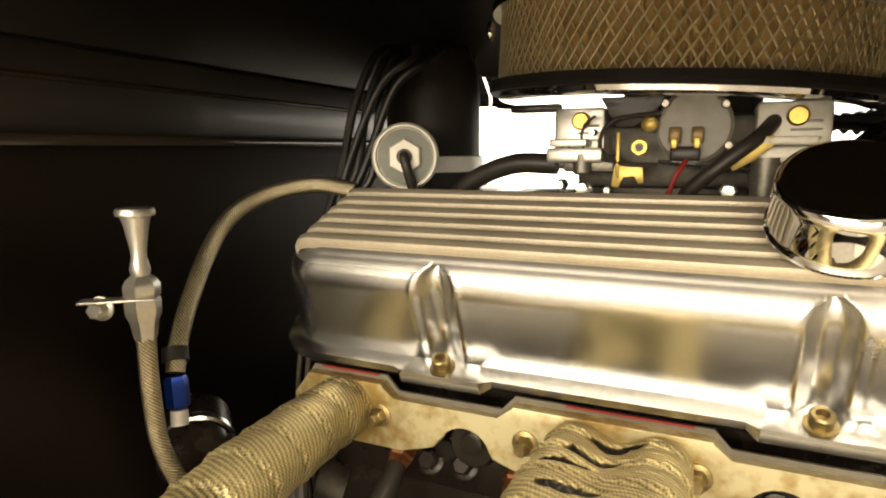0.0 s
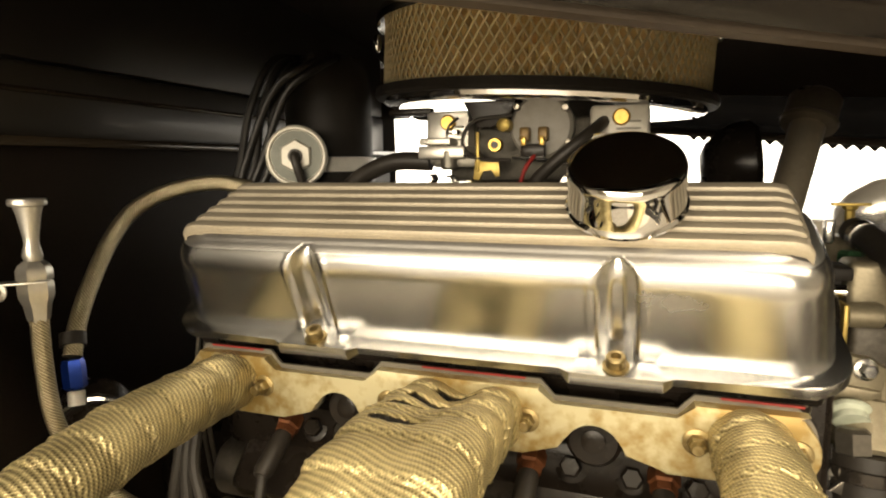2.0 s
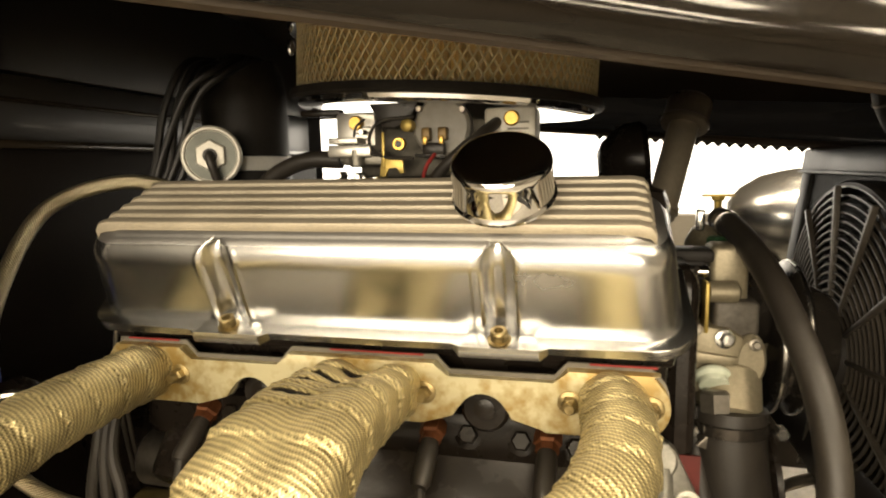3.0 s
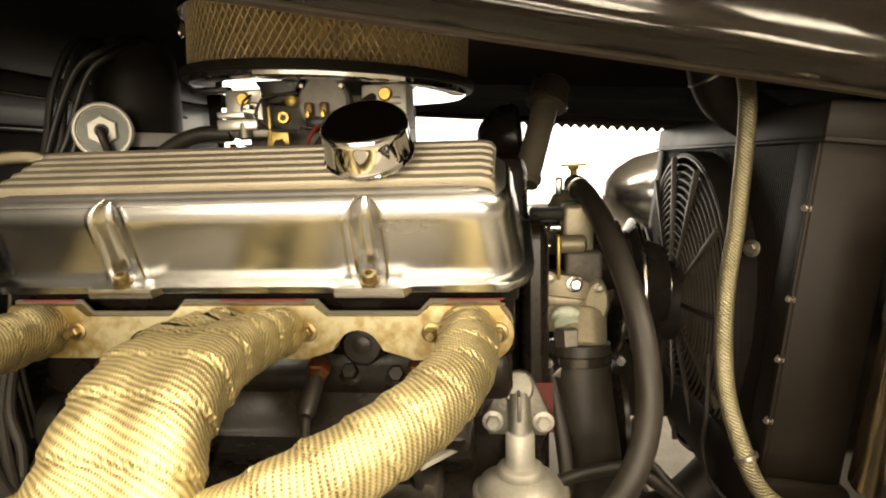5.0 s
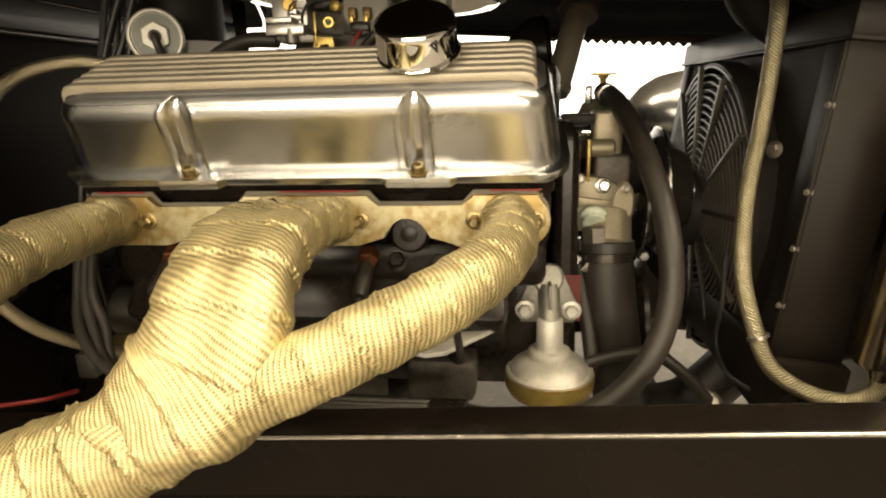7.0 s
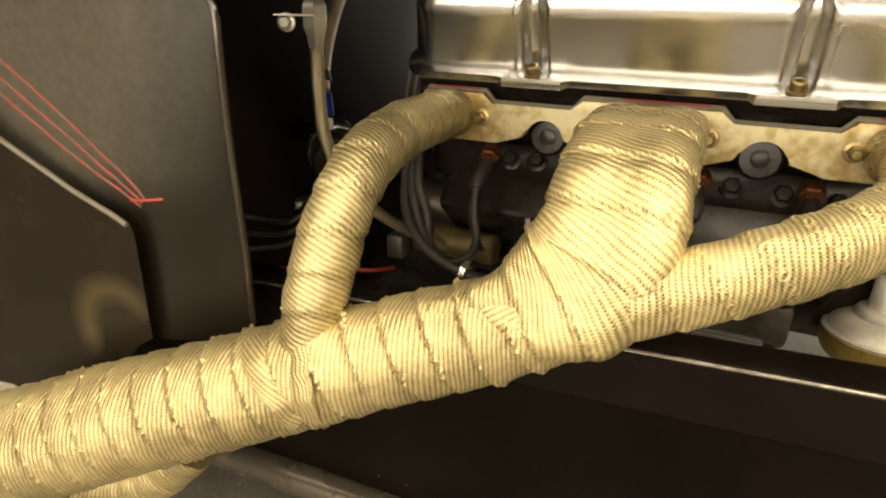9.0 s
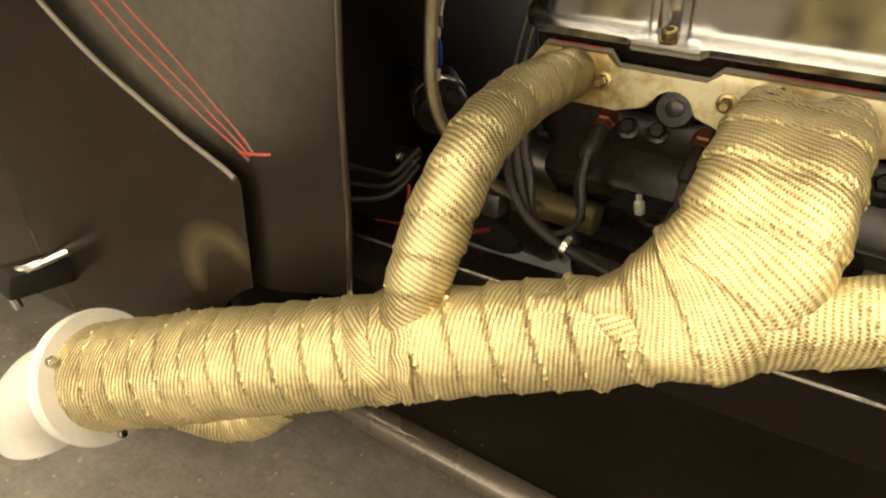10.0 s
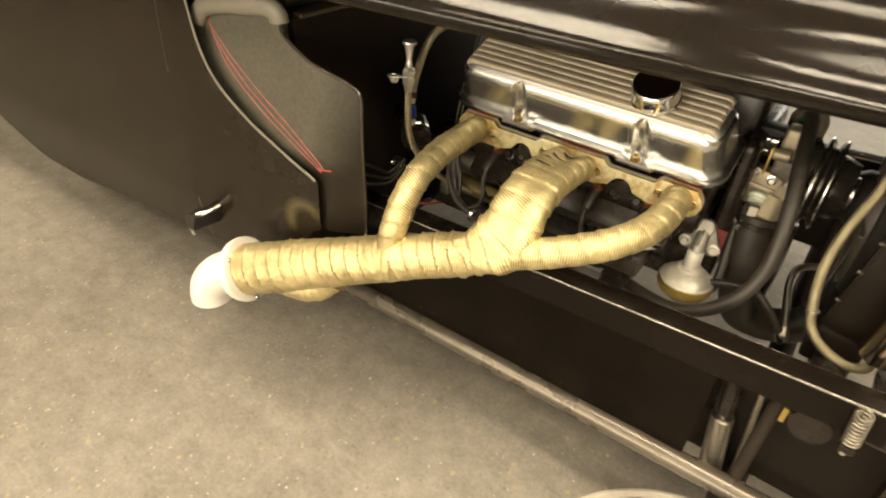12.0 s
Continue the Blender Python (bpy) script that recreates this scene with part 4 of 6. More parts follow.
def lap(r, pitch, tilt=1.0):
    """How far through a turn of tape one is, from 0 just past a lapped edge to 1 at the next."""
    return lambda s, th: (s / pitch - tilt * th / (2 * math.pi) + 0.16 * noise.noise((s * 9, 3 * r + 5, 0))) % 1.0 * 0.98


def wrapped(r, pitch, flat=None, lump=0.0012, high=0.0026, tilt=1.0, tooth=0.0006):
    """Radius of a tube under overlapping turns of tape: each turn rises to a raised edge."""
    phase = lap(r, pitch, tilt)

    def size(s, t, th):
        turn = phase(s, th)
        rise = high * (0.3 * math.sin(math.pi * turn) + 0.7 * turn ** 3 * min(1, (0.98 - turn) / 0.14)) - 0.0008
        rise += lump * noise.noise((s * 45, math.cos(th) * 1.4, math.sin(th) * 1.4))
        rise += 0.0007 * noise.noise((s * 190, math.cos(th) * 6, math.sin(th) * 6))
        if turn > 0.82:
            rise += tooth * max(0, math.sin(2 * math.pi * th * r / 0.0065)) * (0.5 + noise.noise((th * 2.3, s * 20, 4)))
        a, b = flat(t) if flat else (r, r)
        return a + rise, b + rise
    return size


REAR = [(-0.085, -0.004, 0.647), (-0.082, -0.05, 0.65), (-0.075, -0.137, 0.65), (-0.068, -0.21, 0.638), (-0.067, -0.25, 0.606), (-0.071, -0.27, 0.565), (-0.075, -0.282, 0.529), (-0.077, -0.29, 0.492)]
FRONT = [(0.311, -0.004, 0.647), (0.314, -0.06, 0.645), (0.303, -0.122, 0.638), (0.27, -0.17, 0.624), (0.22, -0.205, 0.606), (0.16, -0.224, 0.581), (0.1, -0.23, 0.556), (0.04, -0.236, 0.532)]
MIDDLE = [(0.121, -0.004, 0.647), (0.122, -0.05, 0.654), (0.123, -0.11, 0.66), (0.123, -0.158, 0.654), (0.123, -0.193, 0.636), (0.122, -0.21, 0.613), (0.116, -0.217, 0.59), (0.1, -0.223, 0.571), (0.065, -0.235, 0.55), (0.02, -0.249, 0.528)]
COLLECT = [(0.165, -0.2235, 0.583), (0.12, -0.228, 0.562), (0.05, -0.238, 0.535), (-0.03, -0.262, 0.505), (-0.2, -0.318, 0.438), (-0.33, -0.357, 0.383), (-0.378, -0.371, 0.363)]


def cone(t):
    r = 0.02 + 0.0185 * smooth(0.0, 0.24, t) + 0.0135 * max(0, (t - 0.27) / 0.73)
    return r, r


def tapering(t):
    """The rear tube narrows to a point where it dives into the collector."""
    r = 0.0242 - 0.004 * smooth(0.78, 0.95, t)
    return r, r


def twin(t):
    w = 0.0435 + 0.0015 * smooth(0.1, 0.4, t) + 0.005 * smooth(0.5, 0.66, t) + 0.002 * smooth(0.6, 0.7, t) - 0.023 * smooth(0.72, 0.9, t)
    return w, 0.0235 + 0.002 * smooth(0.3, 0.6, t) + 0.0115 * smooth(0.58, 0.74, t) - 0.006 * smooth(0.74, 0.9, t)


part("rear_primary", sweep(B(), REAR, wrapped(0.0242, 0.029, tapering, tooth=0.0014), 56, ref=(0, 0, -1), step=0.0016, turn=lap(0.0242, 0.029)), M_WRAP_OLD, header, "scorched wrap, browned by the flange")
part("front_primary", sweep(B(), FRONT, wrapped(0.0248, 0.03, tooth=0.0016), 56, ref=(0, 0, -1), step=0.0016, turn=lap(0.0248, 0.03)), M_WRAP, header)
# the centre tube carries two ports in one wrap, which sags into deep creases by the flange
base_wrap = wrapped(0.03, 0.031, twin, 0.0014, 0.0036, -0.25, 0.0014)


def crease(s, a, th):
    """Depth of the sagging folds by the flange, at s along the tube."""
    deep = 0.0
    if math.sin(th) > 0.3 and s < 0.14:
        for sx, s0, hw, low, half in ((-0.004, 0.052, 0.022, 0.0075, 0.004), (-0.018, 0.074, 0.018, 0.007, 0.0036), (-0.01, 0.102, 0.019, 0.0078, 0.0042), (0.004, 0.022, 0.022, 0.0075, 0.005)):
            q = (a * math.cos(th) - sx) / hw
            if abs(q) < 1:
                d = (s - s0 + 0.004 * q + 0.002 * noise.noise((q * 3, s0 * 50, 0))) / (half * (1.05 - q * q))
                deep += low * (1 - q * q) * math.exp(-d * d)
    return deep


def creased(s, t, th):
    """A flattened, square-shouldered section, sagging between the two ports."""
    a, b = base_wrap(s, t, th)
    full = (abs(math.cos(th)) ** 3.2 + abs(math.sin(th)) ** 3.2) ** (-1 / 3.2)
    a, b = a * full, b * full
    x = a * math.cos(th) / 0.017
    sag = (0.0085 * smooth(0.13, 0.02, s) + 0.0025) * math.exp(-x * x) * smooth(0.2, 0.8, abs(math.sin(th)))
    return a, b - crease(s, a, th) - sag


# values above 1 paint the creases' shade; elsewhere the phase of the lap
def fold_shade(s, th):
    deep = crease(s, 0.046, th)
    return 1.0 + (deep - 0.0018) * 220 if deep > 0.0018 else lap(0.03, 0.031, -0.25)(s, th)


part("centre_primary", sweep(B(), MIDDLE, creased, 120, ref=(1, 0, 0), step=0.0014, start=-math.pi / 2, turn=fold_shade), M_WRAP, header)
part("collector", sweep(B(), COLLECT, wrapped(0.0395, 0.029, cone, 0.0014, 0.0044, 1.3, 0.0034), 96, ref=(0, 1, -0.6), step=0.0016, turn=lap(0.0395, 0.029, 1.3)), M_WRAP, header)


def collector_point(t, th, lift=0.0):
    """A point on the collector's skin, t along its axis and th round it (0 above, 90 outward)."""
    c = spline(COLLECT, 0.004)
    i = min(int(t * (len(c) - 1)), len(c) - 2)
    d = (c[i + 1] - c[i]).normalized()
    up = (Vector((0, 0, 1)) - d * d.z).normalized()
    out = d.cross(up)
    if out.y > 0:
        out = -out
    r = cone(t)[0] + lift
    return c[i] + up * (r * math.cos(radians(th))) + out * (r * math.sin(radians(th)))


def junction(t0, t1, lean, lift):
    """Wrap laid lengthwise over a joint of the collector; its end runs slanting round the pipe."""
    def size(s, t, th):
        tt = t0 + (t1 - t0) * t
        end = 0.3 + lean * math.cos(th - 3.9)
        r = cone(tt)[0] + lift - 0.008 * smooth(end, end + 0.09, t) - 0.004 * smooth(0.12, 0.0, t)
        r += 0.0012 * noise.noise((s * 30, math.cos(th) * 2, math.sin(th) * 2))
        return r, r
    return size


c = spline(COLLECT, 0.004)
n = len(c) - 1
part("joint_wrap", sweep(B(), [c[int(n * t)] for t in (0.0, 0.08, 0.16, 0.24, 0.32, 0.38)], junction(0.0, 0.38, 0.22, 0.0014), 72, ref=(0, 1, -0.6), step=0.002, along=True, turn=lambda s, th: 0.4), M_WRAP, header, "wrap laid lengthwise over the joint")
# two crossed bands where the rear tube joins
for t0, t1, a0, a1 in ((0.485, 0.432, 12, 112), (0.4, 0.432, 12, 112)):
    pts = [collector_point(t0 + (t1 - t0) * k / 8, a0 + (a1 - a0) * k / 8, -0.0002) for k in range(9)]
    ax = (Vector(COLLECT[4]) - Vector(COLLECT[3])).normalized()
    part("cross_band", sweep(B(), pts, lambda s, t, th: (0.0125, 0.003 * (1 - 0.6 * abs(math.cos(th)))), 24, ref=ax, step=0.002, along=True, turn=lambda s, th: 0.4), M_WRAP, header, "band of wrap crossing the joint")
d = (Vector(COLLECT[-1]) - Vector(COLLECT[-2])).normalized()
E0 = Vector(COLLECT[-1])
bm = B()
lathe(bm, [(0.05, -0.006), (0.066, -0.004), (0.067, 0.0), (0.067, 0.004), (0.065, 0.0055), (0.045, 0.0055)], axis_matrix(E0, E0 + d), 48)
part("collector_flange", bm, M_WHITE, header, "white-coated collector flange")
bm = B()
lathe(bm, [(0.045, 0.007), (0.065, 0.0075), (0.066, 0.01), (0.065, 0.0135), (0.045, 0.014)], axis_matrix(E0, E0 + d), 48)
part("elbow_flange", bm, M_WHITE, header, "white-coated elbow flange")
for k in range(3):
    a = radians(120 * k + 50)
    m = axis_matrix(E0, E0 + d)
    q = m @ Vector((0.0595 * math.cos(a), 0.0595 * math.sin(a), -0.006))
    part("collector_bolt", bolt(B(), q, -d, 0.005, 0.005, False), M_STEEL, header)
bm = B()
ELB = [E0 + d * 0.008, (-0.41, -0.38, 0.349), (-0.443, -0.391, 0.33), (-0.466, -0.401, 0.302), (-0.472, -0.405, 0.277), (-0.472, -0.406, 0.26)]
sweep(bm, ELB, 0.043, 36, step=0.006, caps=False)
sweep(bm, [Vector(q) + Vector((0, 0, -0.0005)) for q in ELB], 0.04, 36, step=0.006, caps=True)
part("turn_down_elbow", bm, M_WHITE, header, "white turn-down elbow, open end")
# short wrapped tail under the collector
part("wrap_tail", sweep(B(), [(-0.31, -0.34, 0.352), (-0.27, -0.328, 0.345), (-0.23, -0.315, 0.358), (-0.19, -0.305, 0.4)], wrapped(0.026, 0.02), 32, step=0.003, turn=lap(0.026, 0.02)), M_WRAP, header)

# ---- air cleaner ----
AC = pose(0.125, 0.268, 0.885, 0, 3.0, 0)
air = thing("air_cleaner", (0.125, 0.268, 0.88), "round chrome air cleaner with mesh-covered filter", "air cleaner")
part("base_pan", lathe(B(), [(0.05, 0.0), (0.1, -0.001), (0.15, -0.002), (0.168, -0.002), (0.171, 0.0), (0.172, 0.006), (0.17, 0.008), (0.14, 0.006), (0.05, 0.002)], AC, 96), M_CHROME, air)
part("rubber_rim", lathe(B(), [(0.165, 0.004), (0.1795, 0.004), (0.1815, 0.007), (0.1805, 0.0145), (0.165, 0.015)], AC, 96), M_PLASTIC, air, "black rubber seal rim")
bm = B()
N = 300
lo, hi = [], []
for i in range(N):
    r = 0.169 if i % 2 else 0.16
    a = 2 * math.pi * i / N
    lo.append(bm.verts.new(AC @ Vector((r * math.cos(a), r * math.sin(a), 0.012))))
    hi.append(bm.verts.new(AC @ Vector((r * math.cos(a), r * math.sin(a), 0.082))))
for i in range(N):
    bm.faces.new((lo[i], lo[(i + 1) % N], hi[(i + 1) % N], hi[i]))
part("filter_pleats", bm, M_PAPER, air, "pleated amber filter paper", sharp=10)
bm = B()
DIAM, H0, H1 = 112, 0.014, 0.082
for sgn in (1, -1):
    for i in range(DIAM):
        prev = None
        for k in range(9):
            t = k / 8
            a = 2 * math.pi * (i + sgn * t * 4.4) / DIAM
            h = H0 + (H1 - H0) * t
            r = 0.1715 + (0.0006 if sgn > 0 else 0)
            da, dr = 0.00115 / r, 0.0006
            q = [bm.verts.new(AC @ Vector(((r + e) * math.cos(a + f2), (r + e) * math.sin(a + f2), h))) for e, f2 in ((dr, -da), (dr, da), (-dr, da), (-dr, -da))]
            if prev:
                for j in range(4):
                    bm.faces.new((prev[j], prev[(j + 1) % 4], q[(j + 1) % 4], q[j]))
            prev = q
part("mesh_screen", bm, M_WIRE, air, "expanded steel mesh round the filter", sharp=180)
part("lid", lathe(B(), [(0.168, 0.08), (0.181, 0.079), (0.183, 0.083), (0.182, 0.09), (0.178, 0.0945), (0.15, 0.1), (0.06, 0.104), (0.004, 0.105)], AC, 96), M_CHROME, air, "chrome lid")
for a in (196, -22):
    q = AC @ Vector((0.183 * math.cos(radians(a)), 0.183 * math.sin(radians(a)), 0.066))
    bm = B()
    bmesh.ops.create_uvsphere(bm, u_segments=16, v_segments=10, radius=0.0075, matrix=Matrix.Translation(q) @ Matrix.Diagonal((0.7, 0.7, 1.3, 1)))
    part("lid_clip", bm, M_CHROME, air, "small chrome clip")

# ---- carburettor ----
# zinc darkened in colour for the shade between the carburettor's bowls
M_SHADED_ZINC = surface("shaded_zinc", (0.05, 0.045, 0.035), (0.12, 0.11, 0.09), 0.5, 0.6, scale=40, fine=260, bump=0.3)
carb = thing("carburettor", (0.14, 0.26, 0.82), "bright zinc four-barrel carburettor with gold fittings", "carburettor")
bm = B()
box(bm, (0.14, 0.24, 0.84), (0.17, 0.16, 0.06), bevel=0.006)
box(bm, (0.14, 0.25, 0.805), (0.15, 0.14, 0.02), bevel=0.003)
lathe(bm, [(0.062, 0), (0.062, 0.02)], pose(0.14, 0.262, 0.866), 40)
part("main_body", bm, M_SHADED_ZINC, carb)
for bx, w in ((0.06, 0.043), (0.217, 0.05)):
    bm = B()
    box(bm, (bx, 0.165, 0.856), (w, 0.05, 0.042), bevel=0.004)
    box(bm, (bx, 0.15, 0.838), (w * 1.05, 0.06, 0.012), bevel=0.002)
    box(bm, (bx - 0.004, 0.145, 0.848), (w * 0.7, 0.06, 0.006), bevel=0.001)
    # the right bowl's duller zinc stands in for its darker shading
    part("fuel_bowl", bm, M_SATIN if bx < 0.1 else M_PALE, carb)
    for k in range(3):
        part("bowl_rib", box(B(), (bx + 0.008, 0.1385, 0.85 + 0.006 * k), (w * 0.4, 0.004, 0.0018), bevel=0.0005), M_ALLOY, carb)
    part("bowl_screw", lathe(B(), [(0.0075, 0), (0.0075, 0.004), (0.006, 0.006)], axis_matrix((bx + 0.002, 0.14, 0.866), (bx + 0.002, 0.1, 0.866)), 20), M_GOLD, carb, "gold sight plug")
M_CHOKE = surface("grey_choke_plastic", (0.2, 0.185, 0.155), (0.32, 0.3, 0.26), 0.45, scale=40)
part("choke_housing", lathe(B(), [(0.028, 0), (0.029, 0.004), (0.029, 0.02), (0.026, 0.024), (0.012, 0.026)], axis_matrix((0.149, 0.165, 0.86), (0.149, 0.1, 0.86)), 32), M_CHOKE, carb, "grey round choke housing")
M_AMBER = surface("amber_brown_terminal", (0.1, 0.06, 0.018), (0.26, 0.17, 0.06), 0.4, 0.4, scale=90)
for cx in (0.136, 0.1525):
    term = part("choke_terminal", box(B(), (cx, 0.1355, 0.853), (0.009, 0.012, 0.013), bevel=0.002), M_AMBER, carb, "amber-brown terminal")
    part("spade", box(B(), (cx, 0.129, 0.847), (0.004, 0.006, 0.008), bevel=0.0005), M_GOLD, term)
for cx, cz in ((0.1275, 0.878), (0.171, 0.876), (0.1745, 0.845)):
    part("choke_screw", lathe(B(), [(0.0035, 0), (0.0035, 0.003), (0.0025, 0.004)], axis_matrix((cx, 0.141, cz), (cx, 0.1, cz)), 12), M_TUBE, carb)
part("dash_pot", lathe(B(), [(0.004, 0), (0.0062, 0.002), (0.0062, 0.012), (0.003, 0.014)], axis_matrix((0.118, 0.142, 0.862), (0.116, 0.12, 0.862)), 20), M_YELLOW, carb)
part("linkage_arm", box(B(), (0.02, 0.15, 0.878), (0.045, 0.012, 0.007), pose(0, 0, 0), 0.002), M_BLACK, carb, "black linkage arm")
part("throttle_ring", lathe(B(), [(0.0032, 0.0), (0.0058, 0.0), (0.0064, 0.001), (0.0064, 0.007), (0.0057, 0.008), (0.0038, 0.008), (0.0033, 0.007)], axis_matrix((0.111, 0.13, 0.844), (0.111, 0.1, 0.844)), 24), M_GOLD, carb, "gold throttle ring")
# black plug in place of the shade inside the ring's hole
part("bore_shade", lathe(B(), [(0.0031, 0), (0.0031, 0.0076)], axis_matrix((0.111, 0.13, 0.844), (0.111, 0.1, 0.844)), 16), M_BLACK, carb)
for sx, sz, sr in ((0.05, 0.814, 0.005), (0.068, 0.811, 0.007), (0.088, 0.81, 0.004), (0.15, 0.812, 0.005), (0.176, 0.811, 0.007), (0.205, 0.812, 0.005), (0.045, 0.848, 0.0035), (0.075, 0.856, 0.003)):
    part("stud", lathe(B(), [(sr, 0), (sr, 0.006), (sr * 0.7, 0.007), (sr * 0.7, 0.014)], axis_matrix((sx, 0.13, sz), (sx, 0.1, sz)), 6), M_STEEL, carb, "small bright stud")
part("linkage_wire", sweep(B(), [(0.075, 0.128, 0.869), (0.068, 0.122, 0.862), (0.066, 0.122, 0.85), (0.072, 0.122, 0.838), (0.09, 0.122, 0.833)], 0.0013, 8), M_RUBBER, carb)
part("link_rod", rod(B(), (0.125, 0.132, 0.833), (0.19, 0.135, 0.826), 0.002, 8), M_STEEL, carb)
part("kickdown_arm", plate(B(), [(0, 0), (0.014, 0.008), (0.027, 0.02), (0.025, 0.026), (0.018, 0.024), (0.008, 0.014), (-0.004, 0.006)], 0.003, pose(0.178, 0.118, 0.826, 90, 0, 0), 0.0005), M_YELLOW, carb)
part("throttle_rod", box(B(), (0.0945, 0.125, 0.838), (0.003, 0.003, 0.036), bevel=0.0008), M_YELLOW, carb)
bm = B()
plate(bm, [(-0.012, -0.01), (-0.006, -0.011), (-0.003, -0.002), (0.006, -0.001), (0.009, -0.008), (0.013, -0.007), (0.012, 0.005), (0.002, 0.009), (-0.01, 0.007)], 0.003, pose(0.102, 0.128, 0.823, 90, 0, 0), 0.0005)
part("throttle_lever", bm, M_YELLOW, carb, "yellow zinc throttle lever")
bm = B()
box(bm, (0.07, 0.145, 0.831), (0.042, 0.03, 0.014), bevel=0.003)
rod(bm, (0.045, 0.14, 0.832), (0.092, 0.14, 0.832), 0.006)
rod(bm, (0.066, 0.127, 0.822), (0.066, 0.127, 0.841), 0.0075, 16, 0.002)
rod(bm, (0.052, 0.128, 0.838), (0.052, 0.128, 0.848), 0.004, 6)
part("idle_block", bm, M_ALLOY, carb)
bm = B()
box(bm, (0.215, 0.14, 0.82), (0.05, 0.04, 0.02), bevel=0.003)
rod(bm, (0.2, 0.125, 0.806), (0.2, 0.125, 0.836), 0.01)
part("float_block", bm, M_ALLOY, carb)
part("choke_bracket", plate(B(), [(-0.024, 0.01), (0.026, 0.01), (0.02, -0.002), (0.004, -0.014), (-0.01, -0.014)], 0.004, pose(0.102, 0.136, 0.874, 90, 0, 0), 0.001), M_BLACK, carb, "black choke bracket")
part("spade_block", box(B(), (0.144, 0.133, 0.8385), (0.022, 0.01, 0.012), bevel=0.002), M_BLACK, carb)
part("accelerator_pump", box(B(), (0.115, 0.165, 0.868), (0.06, 0.03, 0.016), bevel=0.003), M_BLACK, carb)
part("choke_lead", sweep(B(), [(0.146, 0.131, 0.835), (0.1425, 0.123, 0.828), (0.138, 0.121, 0.82), (0.134, 0.123, 0.806)], 0.0019, 8), M_RED_WIRE, carb, "red wire")
part("vacuum_hose", sweep(B(), [(0.21, 0.16, 0.87), (0.195, 0.12, 0.852), (0.175, 0.11, 0.835), (0.15, 0.115, 0.812), (0.14, 0.125, 0.795)], 0.0055, 12), M_RUBBER, carb, "black rubber hose")
part("fuel_hose", sweep(B(), [(0.04, 0.15, 0.83), (0.0, 0.15, 0.83), (-0.04, 0.155, 0.815), (-0.07, 0.16, 0.79)], 0.009, 14), M_RUBBER, carb, "black fuel hose")
part("small_wire", sweep(B(), [(0.125, 0.13, 0.87), (0.09, 0.125, 0.865), (0.08, 0.125, 0.845), (0.095, 0.125, 0.832), (0.125, 0.125, 0.83)], 0.0018, 8), M_RUBBER, carb)
manifold = thing("intake_manifold", (0.14, 0.26, 0.78), "polished aluminium intake manifold", "manifold")
bm = B()
box(bm, (0.12, 0.27, 0.788), (0.3, 0.17, 0.03), bevel=0.008)
part("plenum", bm, M_STEEL, manifold)
for x in (-0.01, 0.085, 0.16, 0.26):
    part("runner", box(B(), (x, 0.15, 0.785), (0.045, 0.14, 0.04), pose(0, 0, 0), 0.012), M_STEEL, manifold)

# ---- distributor with its vacuum canister ----
dist = thing("distributor", (-0.115, 0.22, 0.8), "tall black distributor with bright clamp band", "distributor")
DM = pose(-0.115, 0.225, 0)
part("cap", lathe(B(), [(0.05, 0.8), (0.052, 0.815), (0.05, 0.83), (0.05, 0.9), (0.047, 0.93), (0.04, 0.945), (0.02, 0.955)], DM, 40), M_PLASTIC, dist)
# white coat paints the bright reflection of a chrome band
part("clamp_band", lathe(B(), [(0.0515, 0.82), (0.0535, 0.821), (0.0535, 0.836), (0.0515, 0.837)], DM, 40), M_WHITE, dist, "clamp band, white in place of a chrome reflection")
part("shaft", rod(B(), (-0.115, 0.225, 0.72), (-0.115, 0.225, 0.81), 0.03, 24), M_ALLOY, dist)
for a in range(8):
    q = Vector((-0.115 + 0.035 * math.cos(a * 0.785), 0.225 + 0.035 * math.sin(a * 0.785), 0.924))
    part("terminal", lathe(B(), [(0.008, 0), (0.008, 0.016), (0.006, 0.024)], Matrix.Translation(q), 12), M_PLASTIC, dist)
CM = axis_matrix((-0.0985, 0.127, 0.837), (-0.0985 + 0.42 * 0.03 * 0 + 0.012, 0.097, 0.837))
can = part("vacuum_canister", lathe(B(), [(0.02, -0.045), (0.026, -0.02), (0.0305, -0.01), (0.0315, -0.004), (0.0315, 0.0), (0.0295, 0.0025), (0.0275, 0.0025), (0.0262, 0.0005), (0.0255, 0.0005)], CM, 56), M_PALE, dist, "round metal vacuum canister")
M_CAN = surface("grey_green_plate", (0.06, 0.065, 0.05), (0.1, 0.105, 0.085), 0.4, 0.3, scale=30)
part("canister_face", lathe(B(), [(0.0258, 0.0), (0.0258, 0.001), (0.002, 0.0012)], CM, 48), M_CAN, can, "dark grey-green face")
part("nut_bore", lathe(B(), [(0.0075, 0.0035), (0.0075, 0.0068), (0.004, 0.007)], CM, 20), M_RUBBER, can)
part("hex_nut", lathe(B(), [(0.0172, 0.001), (0.0172, 0.0045), (0.0155, 0.0058)], CM @ pose(0, 0, 0, 0, 0, 30), 6), M_PALE, can, "pale hex nut")
part("vacuum_tube", sweep(B(), [CM @ Vector((0, 0, 0.004)), CM @ Vector((0, 0, 0.011)), CM @ Vector((0, 0, 0.013)) + Vector((0.003, 0, -0.01)), CM @ Vector((0, 0, 0.01)) + Vector((0.008, 0.01, -0.045))], 0.0045, 12), M_RUBBER, dist, "black rubber vacuum tube")

